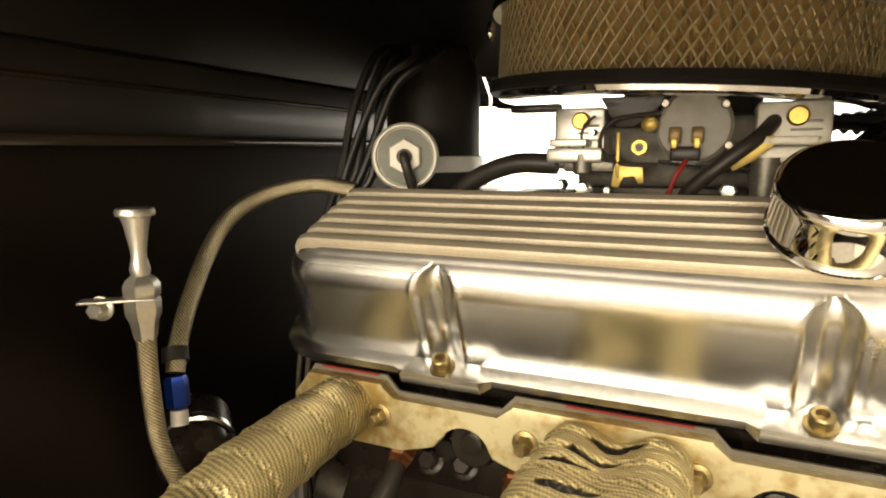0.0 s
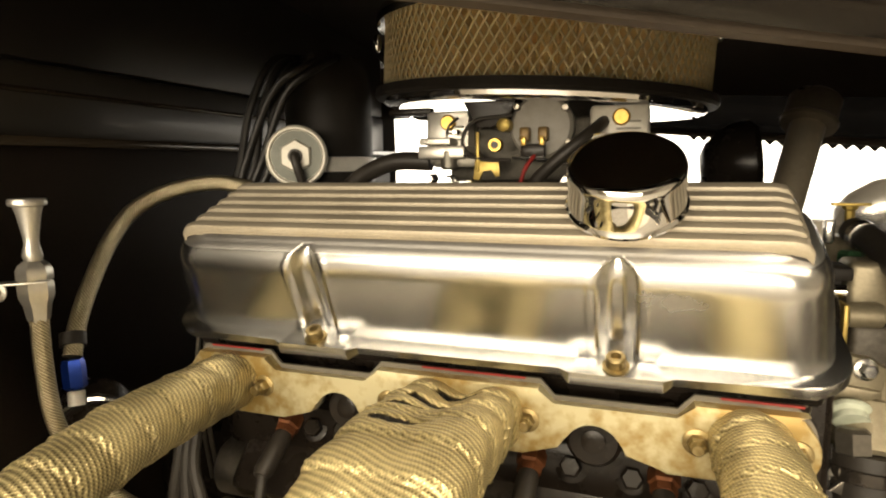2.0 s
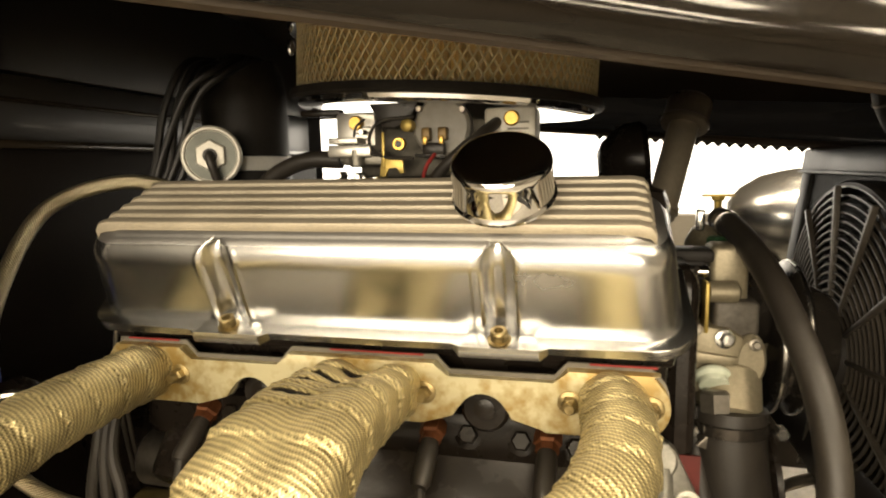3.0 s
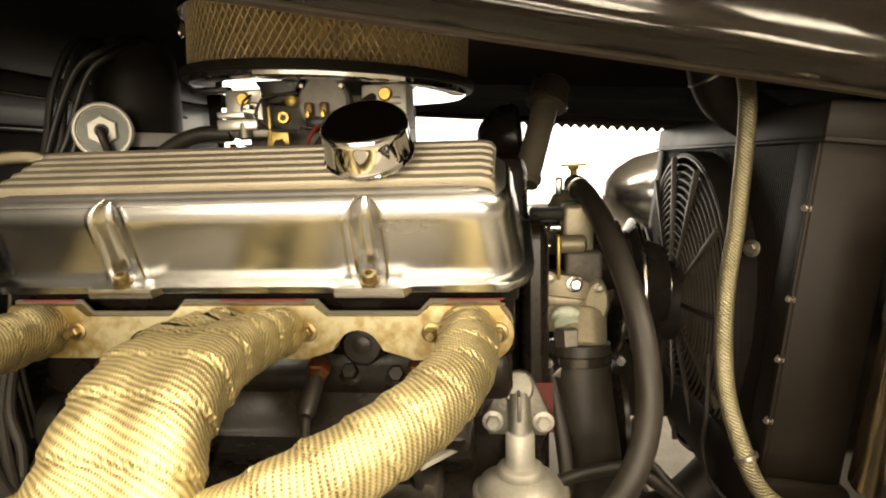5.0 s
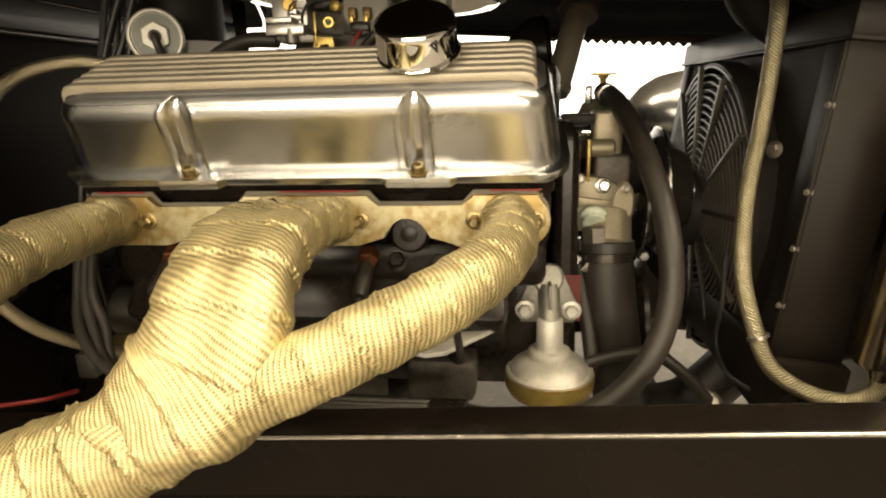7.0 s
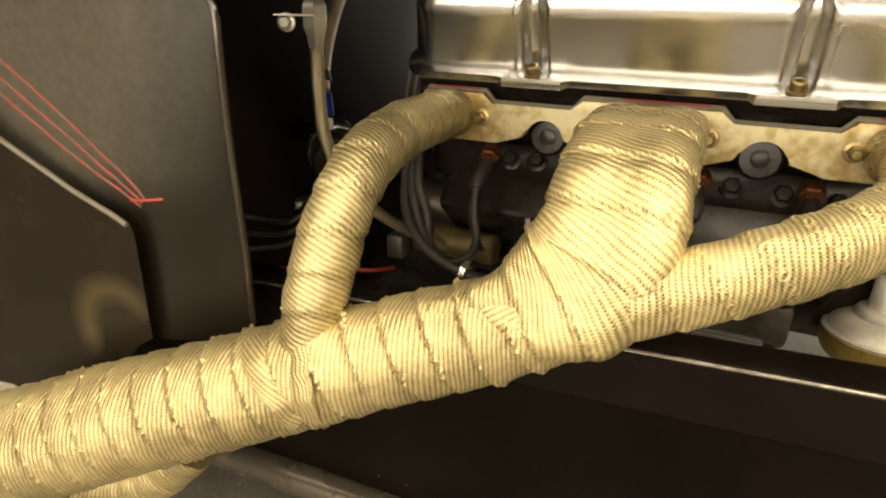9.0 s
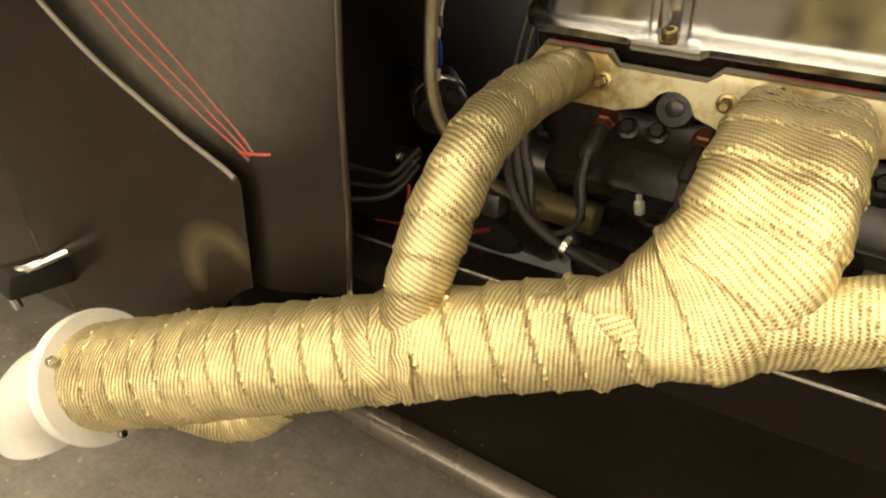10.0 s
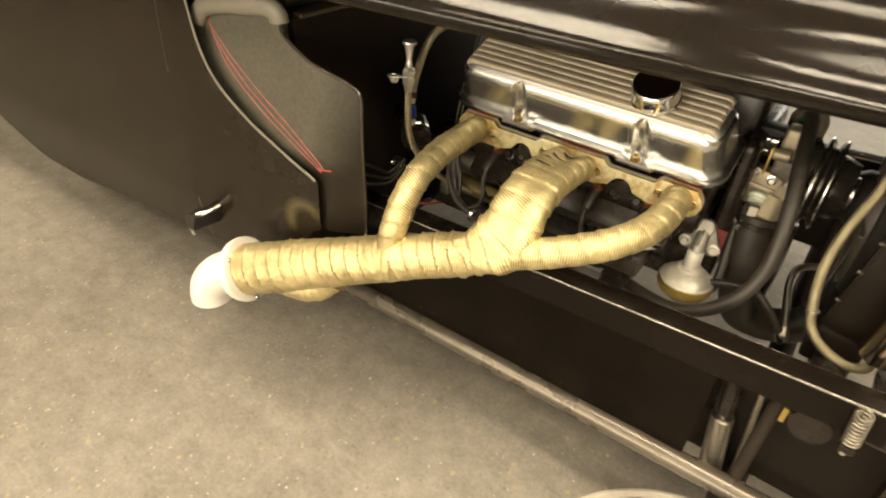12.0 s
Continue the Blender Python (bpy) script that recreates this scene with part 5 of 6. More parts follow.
# plug wires from the distributor down behind the cover
M_LEAD = surface("black_lead_insulation", (0.006, 0.0052, 0.0044), (0.013, 0.0115, 0.0098), 0.45, scale=60, spec=0.35)
LOOM = [((-0.132, 0.2, 0.945), (-0.133, 0.15, 0.935), (-0.147, 0.13, 0.885), (-0.161, 0.128, 0.825)), ((-0.09, 0.19, 0.945), (-0.088, 0.14, 0.925), (-0.117, 0.128, 0.9), (-0.15, 0.125, 0.83))]
for k in range(5):
    o = 0.0085 * (k // 2) - 0.004
    w = thing("plug_wire", (-0.16, 0.12, 0.8), "black rubber plug wire from the distributor", "wire", "plug wires")
    pts = [(x + o * (0.6 + 0.4 * i), y + 0.3 * o, z - 0.5 * o) for i, (x, y, z) in enumerate(LOOM[k % 2])]
    pts += [(-0.177 + o + 0.01 * (k % 2), 0.118, 0.78), (-0.174 + o, 0.1, 0.71), (-0.152 + o, 0.09, 0.6), (-0.12 + o, 0.1, 0.5)]
    part("insulation", sweep(B(), pts, 0.0042, 10, step=0.006), M_LEAD, w)

# ---- dipstick ----
dip = thing("dipstick", (-0.2, -0.085, 0.7), "polished aluminium dipstick handle on a braided tube", "dipstick")
DP = pose(-0.2, -0.084, 0)
part("handle", lathe(B(), [(0.0031, 0.756), (0.006, 0.757), (0.0071, 0.761), (0.006, 0.766), (0.0051, 0.77), (0.0055, 0.776), (0.0081, 0.792), (0.0099, 0.7985), (0.0127, 0.7995), (0.0132, 0.802), (0.0123, 0.8045), (0.0031, 0.805)], DP, 36), M_SATIN, dip)
part("upper_nut", lathe(B(), [(0.0119, 0.7415), (0.0125, 0.7425), (0.0125, 0.75), (0.0104, 0.754), (0.0069, 0.757)], DP, 6), M_SATIN, dip)
part("lower_collar", lathe(B(), [(0.0065, 0.7085), (0.0081, 0.712), (0.0096, 0.7225), (0.0122, 0.729), (0.0125, 0.737), (0.0119, 0.7405)], DP, 6), M_SATIN, dip)
part("tab", box(B(), (-0.014, -0.006, 0.7412), (0.05, 0.013, 0.0018), pose(-0.2, -0.084, 0, 0, 0, 38), 0.0005), M_SATIN, dip, "thin steel tab")
part("tab_bolt", bolt(B(), (-0.222, -0.1, 0.7345), (0.4, -1, 0), 0.0062, 0.009), M_SATIN, dip)
part("tube", sweep(B(), [(-0.2, -0.084, 0.712), (-0.2, -0.084, 0.67), (-0.199, -0.08, 0.625), (-0.19, -0.068, 0.585), (-0.165, -0.045, 0.54), (-0.13, 0.0, 0.5), (-0.08, 0.06, 0.46)], 0.0068, 20), M_BRAID, dip, "braided steel tube")

# ---- braided hose with blue fitting, over a brake reservoir ----
bh = thing("braided_hose", (-0.22, 0.0, 0.72), "braided steel hose with a blue end fitting", "hose")
part("braid", sweep(B(), [(-0.15, 0.12, 0.805), (-0.185, 0.105, 0.811), (-0.22, 0.08, 0.803), (-0.243, 0.055, 0.785), (-0.249, 0.03, 0.757), (-0.244, 0.0, 0.72), (-0.237, -0.022, 0.69), (-0.23, -0.036, 0.663)], 0.0078, 20), M_BRAID, bh)
part("clip", sweep(B(), [(-0.237, -0.028, 0.681), (-0.233, -0.032, 0.671)], 0.0108, 20), M_RUBBER, bh, "black hose clip")
part("fitting", lathe(B(), [(0.0075, 0), (0.0095, 0.002), (0.0095, 0.022), (0.008, 0.026)], axis_matrix((-0.223, -0.041, 0.636), (-0.227, -0.0385, 0.662)), 6), M_BLUE, bh, "blue anodised hex fitting")
part("nipple", rod(B(), (-0.221, -0.043, 0.622), (-0.223, -0.041, 0.634), 0.007, 16), M_WHITE, bh)
mc = thing("reservoir", (-0.21, -0.03, 0.58), "small black ribbed reservoir by the firewall", "reservoir")
RM = axis_matrix((-0.25, 0.0, 0.605), (-0.19, -0.06, 0.58))
part("barrel", lathe(B(), [(0.02, 0), (0.03, 0.005), (0.031, 0.03), (0.027, 0.033), (0.027, 0.04), (0.03, 0.043), (0.03, 0.055), (0.027, 0.06), (0.01, 0.062)], RM, 36), M_BLACK, mc)
part("collar", lathe(B(), [(0.031, 0.032), (0.033, 0.034), (0.033, 0.039), (0.031, 0.041)], RM, 36), M_STEEL, mc)
part("stalk", rod(B(), (-0.25, 0.0, 0.6), (-0.33, 0.04, 0.6), 0.014), M_BLACK, mc)

# ---- fuel pump ----
fp = thing("fuel_pump", (0.357, 0.085, 0.5), "mechanical fuel pump, pale alloy with yellow base", "fuel pump")
FM = pose(0.357, 0.082, -0.026)
part("base_bowl", lathe(B(), [(0.022, 0.44), (0.036, 0.444), (0.046, 0.452), (0.0505, 0.461), (0.0515, 0.469), (0.0505, 0.4745)], FM, 48), M_YELLOW, fp, "yellow zinc lower bowl")
part("upper_body", lathe(B(), [(0.049, 0.472), (0.05, 0.4745), (0.05, 0.478), (0.0475, 0.48), (0.0462, 0.4796), (0.0452, 0.481), (0.042, 0.4865), (0.034, 0.492), (0.0275, 0.495), (0.0255, 0.4955), (0.0252, 0.5), (0.023, 0.5035), (0.0165, 0.505), (0.0152, 0.509), (0.0148, 0.538), (0.0132, 0.5412), (0.004, 0.542)], FM, 48), M_PALE, fp, "pale alloy upper body")
part("bowl_rim", lathe(B(), [(0.0505, 0.4735), (0.0512, 0.4742), (0.0512, 0.4752), (0.048, 0.4756)], FM, 48), M_GOLD, fp)
bm = B()
plate(bm, [(-0.03, -0.022), (0.03, -0.022), (0.034, -0.014), (0.034, 0.002), (0.022, 0.026), (0.017, 0.04), (0.009, 0.047), (-0.009, 0.047), (-0.017, 0.04), (-0.022, 0.026), (-0.034, 0.002), (-0.034, -0.014)], 0.01, pose(0.355, 0.108, 0.525, 90, 0, 0), 0.002)
rod(bm, (0.357, 0.082, 0.508), (0.356, 0.1, 0.548), 0.0125, 24)
box(bm, (0.3565, 0.088, 0.541), (0.004, 0.026, 0.028), bevel=0.0015)
lathe(bm, [(0.0135, 0.0), (0.0175, 0.001), (0.0175, 0.004), (0.015, 0.006), (0.012, 0.006)], axis_matrix((0.355, 0.1, 0.556), (0.355, 0.08, 0.562)), 28)
part("mounting_flange", bm, M_ALLOY, fp)
for x in (0.329, 0.382):
    part("mount_bolt", bolt(B(), (x, 0.098, 0.519), (0, -1, 0), 0.0078, 0.008), M_PALE, fp)
part("pump_gasket", box(B(), (0.355, 0.1095, 0.53), (0.076, 0.003, 0.056)), M_PUMP_GASKET, fp, "red gasket")

# ---- front of the engine ----
tcov = thing("timing_cover", (0.4, 0.27, 0.55), "black timing cover at the front of the engine", "timing cover")
part("cover_plate", box(B(), (0.375, 0.24, 0.58), (0.03, 0.26, 0.3), bevel=0.02, seg=3), M_BLACK, tcov)
wp = thing("water_pump", (0.43, 0.22, 0.65), "rough cast aluminium water pump with hose fittings", "water pump")
part("main_casting", plate(B(), [(-0.03, -0.036), (-0.032, 0.026), (-0.026, 0.034), (0.006, 0.03), (0.02, 0.022), (0.024, 0.0), (0.02, -0.022), (0.006, -0.036)], 0.03, pose(0.417, 0.2, 0.631, 90, 0, 4), 0.005), M_PUMP, wp)
part("cast_ledge", plate(B(), [(-0.03, 0.0), (0.01, -0.004), (0.016, 0.006), (-0.028, 0.012)], 0.006, pose(0.417, 0.171, 0.628, 90, 0, 4), 0.003), M_PUMP, wp)
bm = B()
lathe(bm, [(0.012, 0.0), (0.0175, 0.003), (0.0175, 0.026), (0.014, 0.03)], axis_matrix((0.448, 0.2, 0.63), (0.446, 0.168, 0.63)) @ Matrix.Diagonal((0.8, 1.5, 1, 1)), 28)
part("side_lobe", bm, M_PUMP, wp)
part("neck_plate", box(B(), (0.428, 0.212, 0.71), (0.036, 0.04, 0.06), bevel=0.006, seg=3), M_PUMP, wp)
part("dull_block", box(B(), (0.433, 0.2, 0.669), (0.042, 0.044, 0.036), bevel=0.005, seg=3), M_MOUNT, wp, "dull brown block")
bm = B()
lathe(bm, [(0.004, 0.0), (0.0105, 0.002), (0.0105, 0.028), (0.006, 0.031)], axis_matrix((0.404, 0.178, 0.696), (0.435, 0.181, 0.696)), 24)
part("rounded_boss", bm, M_PUMP, wp)
part("boss_flange", box(B(), (0.4035, 0.177, 0.682), (0.004, 0.024, 0.05), bevel=0.0015), M_YELLOW, wp, "yellow zinc flange")
part("pump_drum", rod(B(), (0.4, 0.24, 0.66), (0.47, 0.27, 0.66), 0.05, 28, 0.006), M_PULLEY, wp)
part("pump_snout", lathe(B(), [(0.03, 0.0), (0.033, 0.004), (0.033, 0.03), (0.028, 0.034)], axis_matrix((0.44, 0.25, 0.64), (0.48, 0.262, 0.638)), 32), M_PUMP, wp)
part("pump_bolt", bolt(B(), (0.421, 0.168, 0.652), (0.1, -1, 0.1), 0.0065, 0.009), M_STEEL, wp)
for q, rr in (((0.437, 0.168, 0.607), 0.0055), ((0.394, 0.169, 0.66), 0.0045), ((0.448, 0.166, 0.648), 0.004)):
    part("casting_bolt", bolt(B(), q, (0, -1, 0.1), rr, rr * 1.3), M_TUBE, wp)
bm = B()
lathe(bm, [(0.014, 0), (0.0165, 0.003), (0.0165, 0.006), (0.0135, 0.009), (0.0135, 0.015)], axis_matrix((0.411, 0.168, 0.618), (0.411, 0.152, 0.605)), 24)
part("hose_neck", bm, M_PALE_GREEN, wp, "pale green sealed neck")
part("hose_fitting", lathe(B(), [(0.0105, 0), (0.0145, 0.003), (0.0145, 0.02), (0.0095, 0.024), (0.009, 0.034)], axis_matrix((0.411, 0.152, 0.606), (0.413, 0.144, 0.566)), 6), M_TUBE, wp, "grey hex hose fitting")
part("brass_end", lathe(B(), [(0.0085, 0.033), (0.0088, 0.036), (0.0088, 0.043), (0.006, 0.046)], axis_matrix((0.411, 0.152, 0.606), (0.413, 0.144, 0.566)), 6), M_GOLD, wp, "brass hose end")
part("bypass_fitting", lathe(B(), [(0.006, 0), (0.0085, 0.002), (0.0085, 0.014), (0.0065, 0.016), (0.0065, 0.03)], axis_matrix((0.397, 0.158, 0.59), (0.396, 0.156, 0.558)), 6), M_STEEL, wp, "bright elbow fitting")
part("clamp_strap", plate(B(), [(-0.016, -0.012), (-0.004, -0.016), (0.018, 0.004), (0.014, 0.014), (0.004, 0.008)], 0.004, pose(0.409, 0.142, 0.567, 90, 0, 6), 0.001), M_TUBE, wp)
part("sender_wire", sweep(B(), [(0.395, 0.176, 0.72), (0.388, 0.165, 0.705), (0.386, 0.16, 0.68), (0.382, 0.16, 0.63), (0.386, 0.15, 0.57)], 0.0022, 8), M_RUBBER, wp)
part("pump_spigot", rod(B(), (0.43, 0.19, 0.612), (0.427, 0.164, 0.574), 0.03, 28, 0.003), M_PUMP, wp)
th = thing("thermostat_housing", (0.43, 0.29, 0.75), "alloy thermostat housing with a brass tap", "thermostat housing")
bm = B()
lathe(bm, [(0.032, 0.7), (0.033, 0.73), (0.026, 0.745), (0.018, 0.752)], pose(0.432, 0.295, 0), 24)
part("housing", bm, M_PUMP, th)
bm = B()
lathe(bm, [(0.008, 0.75), (0.008, 0.76), (0.0045, 0.763), (0.0045, 0.777), (0.007, 0.779), (0.0072, 0.782)], pose(0.433, 0.292, 0), 8)
box(bm, (0.433, 0.292, 0.7835), (0.034, 0.008, 0.003), bevel=0.001)
part("brass_tap", bm, M_YELLOW, th, "brass drain tap with a bar handle")
M_GREEN = surface("green_hex_fitting", (0.05, 0.14, 0.06), (0.1, 0.24, 0.12), 0.35, 0.5, scale=60)
part("sender", lathe(B(), [(0.011, 0.722), (0.0115, 0.724), (0.0115, 0.738), (0.009, 0.741)], pose(0.429, 0.262, 0), 6), M_GREEN, th, "green hex fitting")
part("side_spout", box(B(), (0.413, 0.28, 0.757), (0.009, 0.012, 0.024), bevel=0.002), M_STEEL, th)
el = thing("ignition_module", (0.375, 0.2, 0.76), "small black and chrome electric module", "electric module")
bm = B()
box(bm, (0.392, 0.2, 0.73), (0.038, 0.04, 0.012), bevel=0.003)
box(bm, (0.388, 0.205, 0.705), (0.034, 0.034, 0.046), bevel=0.004)
part("case", bm, M_PLASTIC, el)
part("band", rod(B(), (0.376, 0.184, 0.715), (0.407, 0.184, 0.715), 0.006, 20, 0.001), M_CHROME, el)
part("lower_band", rod(B(), (0.378, 0.186, 0.694), (0.396, 0.186, 0.694), 0.004, 16, 0.001), M_CHROME, el)

pul = thing("pulley", (0.5, 0.27, 0.63), "dark glossy grooved belt pulley", "pulley", "pulleys")
PM = axis_matrix((0.475, 0.27, 0.63), (0.6, 0.27, 0.63))
part("outer_wheel", lathe(B(), [(0.02, 0.0), (0.07, 0.0), (0.082, 0.003), (0.084, 0.006), (0.084, 0.009), (0.07, 0.016), (0.07, 0.02), (0.083, 0.027), (0.084, 0.031), (0.081, 0.034), (0.06, 0.036), (0.057, 0.05), (0.05, 0.066), (0.03, 0.068)], PM, 72), M_PULLEY, pul)
for h0 in (0.0035, 0.0275):
    part("rim", lathe(B(), [(0.081, h0), (0.0846, h0 + 0.0005), (0.085, h0 + 0.002), (0.0846, h0 + 0.0035), (0.081, h0 + 0.004)], PM, 72), M_STEEL, pul, "bright steel rim")
part("hub", lathe(B(), [(0.03, 0.066), (0.03, 0.072), (0.02, 0.075)], PM, 32), M_STEEL, pul)
pul2 = thing("pulley", (0.5, 0.27, 0.42), "black grooved crankshaft belt pulley", "pulley", "pulleys")
PM2 = axis_matrix((0.43, 0.27, 0.44), (0.6, 0.27, 0.44))
part("outer_wheel", lathe(B(), [(0.02, 0.0), (0.088, 0.002), (0.09, 0.008), (0.08, 0.018), (0.09, 0.028), (0.09, 0.034), (0.08, 0.044), (0.09, 0.054), (0.09, 0.06), (0.03, 0.064)], PM2, 48), M_BLACK, pul2)

M_FILLER = surface("grey_metal_filler", (0.22, 0.19, 0.14), (0.32, 0.275, 0.205), 0.36, 0.65, scale=12, fine=200, bump=0.05)
M_CAP = surface("dark_metal_cap", (0.13, 0.11, 0.085), (0.22, 0.19, 0.15), 0.3, 0.7, scale=12, fine=200, bump=0.05)
ofill = thing("oil_filler_tube", (0.385, 0.32, 0.8), "slanting dark metal oil filler tube with cap", "oil filler")
part("pipe", rod(B(), (0.37, 0.29, 0.76), (0.402, 0.345, 0.87), 0.0175, 28), M_FILLER, ofill)
OM = axis_matrix((0.402, 0.345, 0.868), (0.4095, 0.358, 0.894))
part("pipe_joint", lathe(B(), [(0.0175, -0.004), (0.0197, -0.003), (0.0197, 0.003), (0.0175, 0.004)], axis_matrix((0.3725, 0.2943, 0.7686), (0.402, 0.345, 0.87)), 32), M_FILLER, ofill)
part("filler_cap", lathe(B(), [(0.02, -0.006), (0.0275, -0.004), (0.0285, 0.0), (0.026, 0.003), (0.026, 0.028), (0.022, 0.032), (0.005, 0.033)], OM, 36), M_CAP, ofill, "dark metal push-on cap")

# ---- hoses ----
def hose(name, label, pts, r, mat=M_RUBBER, seg=24):
    t = thing(name, pts[len(pts) // 2], label, "hose")
    part("rubber", sweep(B(), pts, r, seg, step=0.006), mat, t)
    return t


hose("heater_hose", "black rubber heater hose in a wide loop", [(0.43, 0.268, 0.76), (0.44, 0.22, 0.749), (0.452, 0.14, 0.715), (0.468, 0.08, 0.655), (0.475, 0.046, 0.598), (0.472, 0.03, 0.543), (0.452, 0.015, 0.495), (0.415, 0.002, 0.458), (0.366, 0.0, 0.433), (0.3, 0.02, 0.42), (0.22, 0.06, 0.41)], 0.0125)
part("clamp", lathe(B(), [(0.0128, -0.005), (0.0142, -0.0045), (0.0142, 0.0045), (0.0128, 0.005)], axis_matrix((0.4335, 0.25, 0.7565), (0.438, 0.23, 0.7515)), 28), M_STEEL, bpy.data.objects["heater_hose"], "steel hose clamp")
lh = hose("lower_radiator_hose", "thick black lower radiator hose", [(0.427, 0.165, 0.585), (0.428, 0.16, 0.54), (0.437, 0.155, 0.47), (0.445, 0.16, 0.41), (0.47, 0.18, 0.355), (0.55, 0.21, 0.35), (0.63, 0.22, 0.425)], 0.034, seg=36)
cl = part("clamp", lathe(B(), [(0.0345, -0.006), (0.036, -0.005), (0.036, 0.005), (0.0345, 0.006)], axis_matrix((0.427, 0.163, 0.568), (0.4275, 0.16, 0.54)), 36), M_PULLEY, lh, "dull steel hose clamp")
for q in ((0.389, 0.15, 0.568), (0.466, 0.147, 0.573)):
    part("clamp_screw", bolt(B(), q, (0.1, -1, 0), 0.0065, 0.012, False), M_STEEL, lh)
hose("bypass_hose", "thin black hose beside the fuel pump", [(0.395, 0.16, 0.565), (0.398, 0.14, 0.52), (0.405, 0.12, 0.48), (0.405, 0.1, 0.44), (0.38, 0.1, 0.42)], 0.0085)
fl = hose("fuel_line", "thin black rubber fuel line to the rail", [(0.395, 0.09, 0.455), (0.43, 0.1, 0.462), (0.47, 0.1, 0.468), (0.5, 0.09, 0.455), (0.53, 0.085, 0.425), (0.545, 0.08, 0.4)], 0.007)
part("brass_end", lathe(B(), [(0.008, 0), (0.009, 0.003), (0.009, 0.012), (0.006, 0.02)], axis_matrix((0.536, 0.083, 0.415), (0.552, 0.078, 0.39)), 6), M_STEEL, fl)
part("ridged_collar", lathe(B(), [(0.006, 0)] + [(0.0105 if k % 2 else 0.0085, 0.002 + 0.0024 * k) for k in range(10)] + [(0.006, 0.028)], axis_matrix((0.545, 0.075, 0.413), (0.541, 0.12, 0.41)), 20), M_TUBE, fl, "ridged steel collar")
part("steel_pipe", sweep(B(), [(0.544, 0.09, 0.412), (0.535, 0.17, 0.405), (0.522, 0.29, 0.396), (0.53, 0.36, 0.4), (0.6, 0.385, 0.418)], 0.0075, 16), M_TUBE, fl, "grey steel pipe")

# ---- radiator, fan and guard ----
rad = thing("radiator", (0.65, 0.34, 0.4), "black painted upright radiator with side tank", "radiator")
bm = B()
box(bm, (0.653, 0.056, 0.645), (0.07, 0.012, 0.32), bevel=0.003)
box(bm, (0.654, 0.082, 0.64), (0.065, 0.05, 0.33), bevel=0.006)
part("side_tank", bm, M_RADIATOR, rad)
bm = B()
box(bm, (0.654, 0.345, 0.818), (0.072, 0.59, 0.036), bevel=0.005)
part("top_tank", bm, M_RADIATOR, rad)
part("bottom_tank", box(B(), (0.655, 0.34, 0.45), (0.08, 0.6, 0.07), bevel=0.006), M_RADIATOR, rad)
part("core", box(B(), (0.658, 0.345, 0.645), (0.04, 0.54, 0.32)), M_BLACK, rad)
bm = B()
for i in range(110):
    box(bm, (0.634, 0.09 + i * 0.0048, 0.645), (0.012, 0.0014, 0.315))
tagged(part("fin_pack", bm, M_RADIATOR, rad), kind="stuff")
part("filler_neck", sweep(B(), [(0.568, 0.232, 0.902), (0.574, 0.235, 0.878), (0.592, 0.239, 0.853), (0.62, 0.243, 0.837), (0.65, 0.246, 0.825)], 0.028, 28, step=0.006), M_PLASTIC, rad, "black rubber filler neck")
part("neck_rim", lathe(B(), [(0.0282, -0.0015), (0.0294, -0.001), (0.0294, 0.001), (0.0282, 0.0015)], axis_matrix((0.574, 0.235, 0.878), (0.59, 0.238, 0.856)), 36), M_TUBE, rad, "thin steel rim")
part("far_tank", box(B(), (0.654, 0.625, 0.64), (0.065, 0.04, 0.33), bevel=0.006), M_RADIATOR, rad)
for q in ((0.612, 0.144, 0.69), (0.616, 0.053, 0.657), (0.616, 0.053, 0.6), (0.616, 0.053, 0.54), (0.616, 0.053, 0.74)):
    part("tank_bolt", bolt(B(), q, (-0.8, -0.6, 0), 0.0065 if q[1] > 0.1 else 0.003, 0.005), M_TUBE, rad)
part("corner_seam", box(B(), (0.6165, 0.0525, 0.64), (0.004, 0.005, 0.315), bevel=0.001), M_RADIATOR, rad)
part("top_seam", box(B(), (0.654, 0.342, 0.8005), (0.078, 0.6, 0.004), bevel=0.001), M_RADIATOR, rad)
part("mount_tab", box(B(), (0.7, 0.047, 0.785), (0.03, 0.006, 0.036), bevel=0.001), M_RADIATOR, rad, "small black mounting tab")
part("tab_bolt", bolt(B(), (0.702, 0.044, 0.786), (0, -1, 0), 0.006, 0.006), M_TUBE, rad)
# the whole radiator leans, its top towards the grille
rad.matrix_world = Matrix.Translation((-0.0155, 0, 0)) @ pose(0.65, 0, 0.65) @ pose(0, 0, 0, 0, 6.5, 0) @ pose(-0.65, 0, -0.65) @ rad.matrix_world
fan = thing("cooling_fan", (0.6, 0.353, 0.6), "black electric radiator fan behind a ring guard", "fan")
GC = axis_matrix((0.588, 0.353, 0.59), (0.5, 0.353, 0.59))
part("shroud", lathe(B(), [(0.206, -0.03), (0.208, -0.005), (0.205, 0.0), (0.199, 0.0), (0.197, -0.028)], GC, 72), M_PLASTIC, fan)
for k in range(15):
    r = 0.056 + 0.0103 * k
    bm = B()
    dz = 0.012 * (1 - (r / 0.2) ** 2)
    lathe(bm, [(r - 0.0012, dz - 0.0015), (r + 0.0012, dz - 0.0015), (r + 0.0012, dz + 0.0015), (r - 0.0012, dz + 0.0015), (r - 0.0012, dz - 0.0014)], GC, 64)
    bmesh.ops.delete(bm, geom=[f for f in bm.faces if len(f.verts) > 4], context="FACES_ONLY")
    part("guard_ring", bm, M_GUARD, fan)
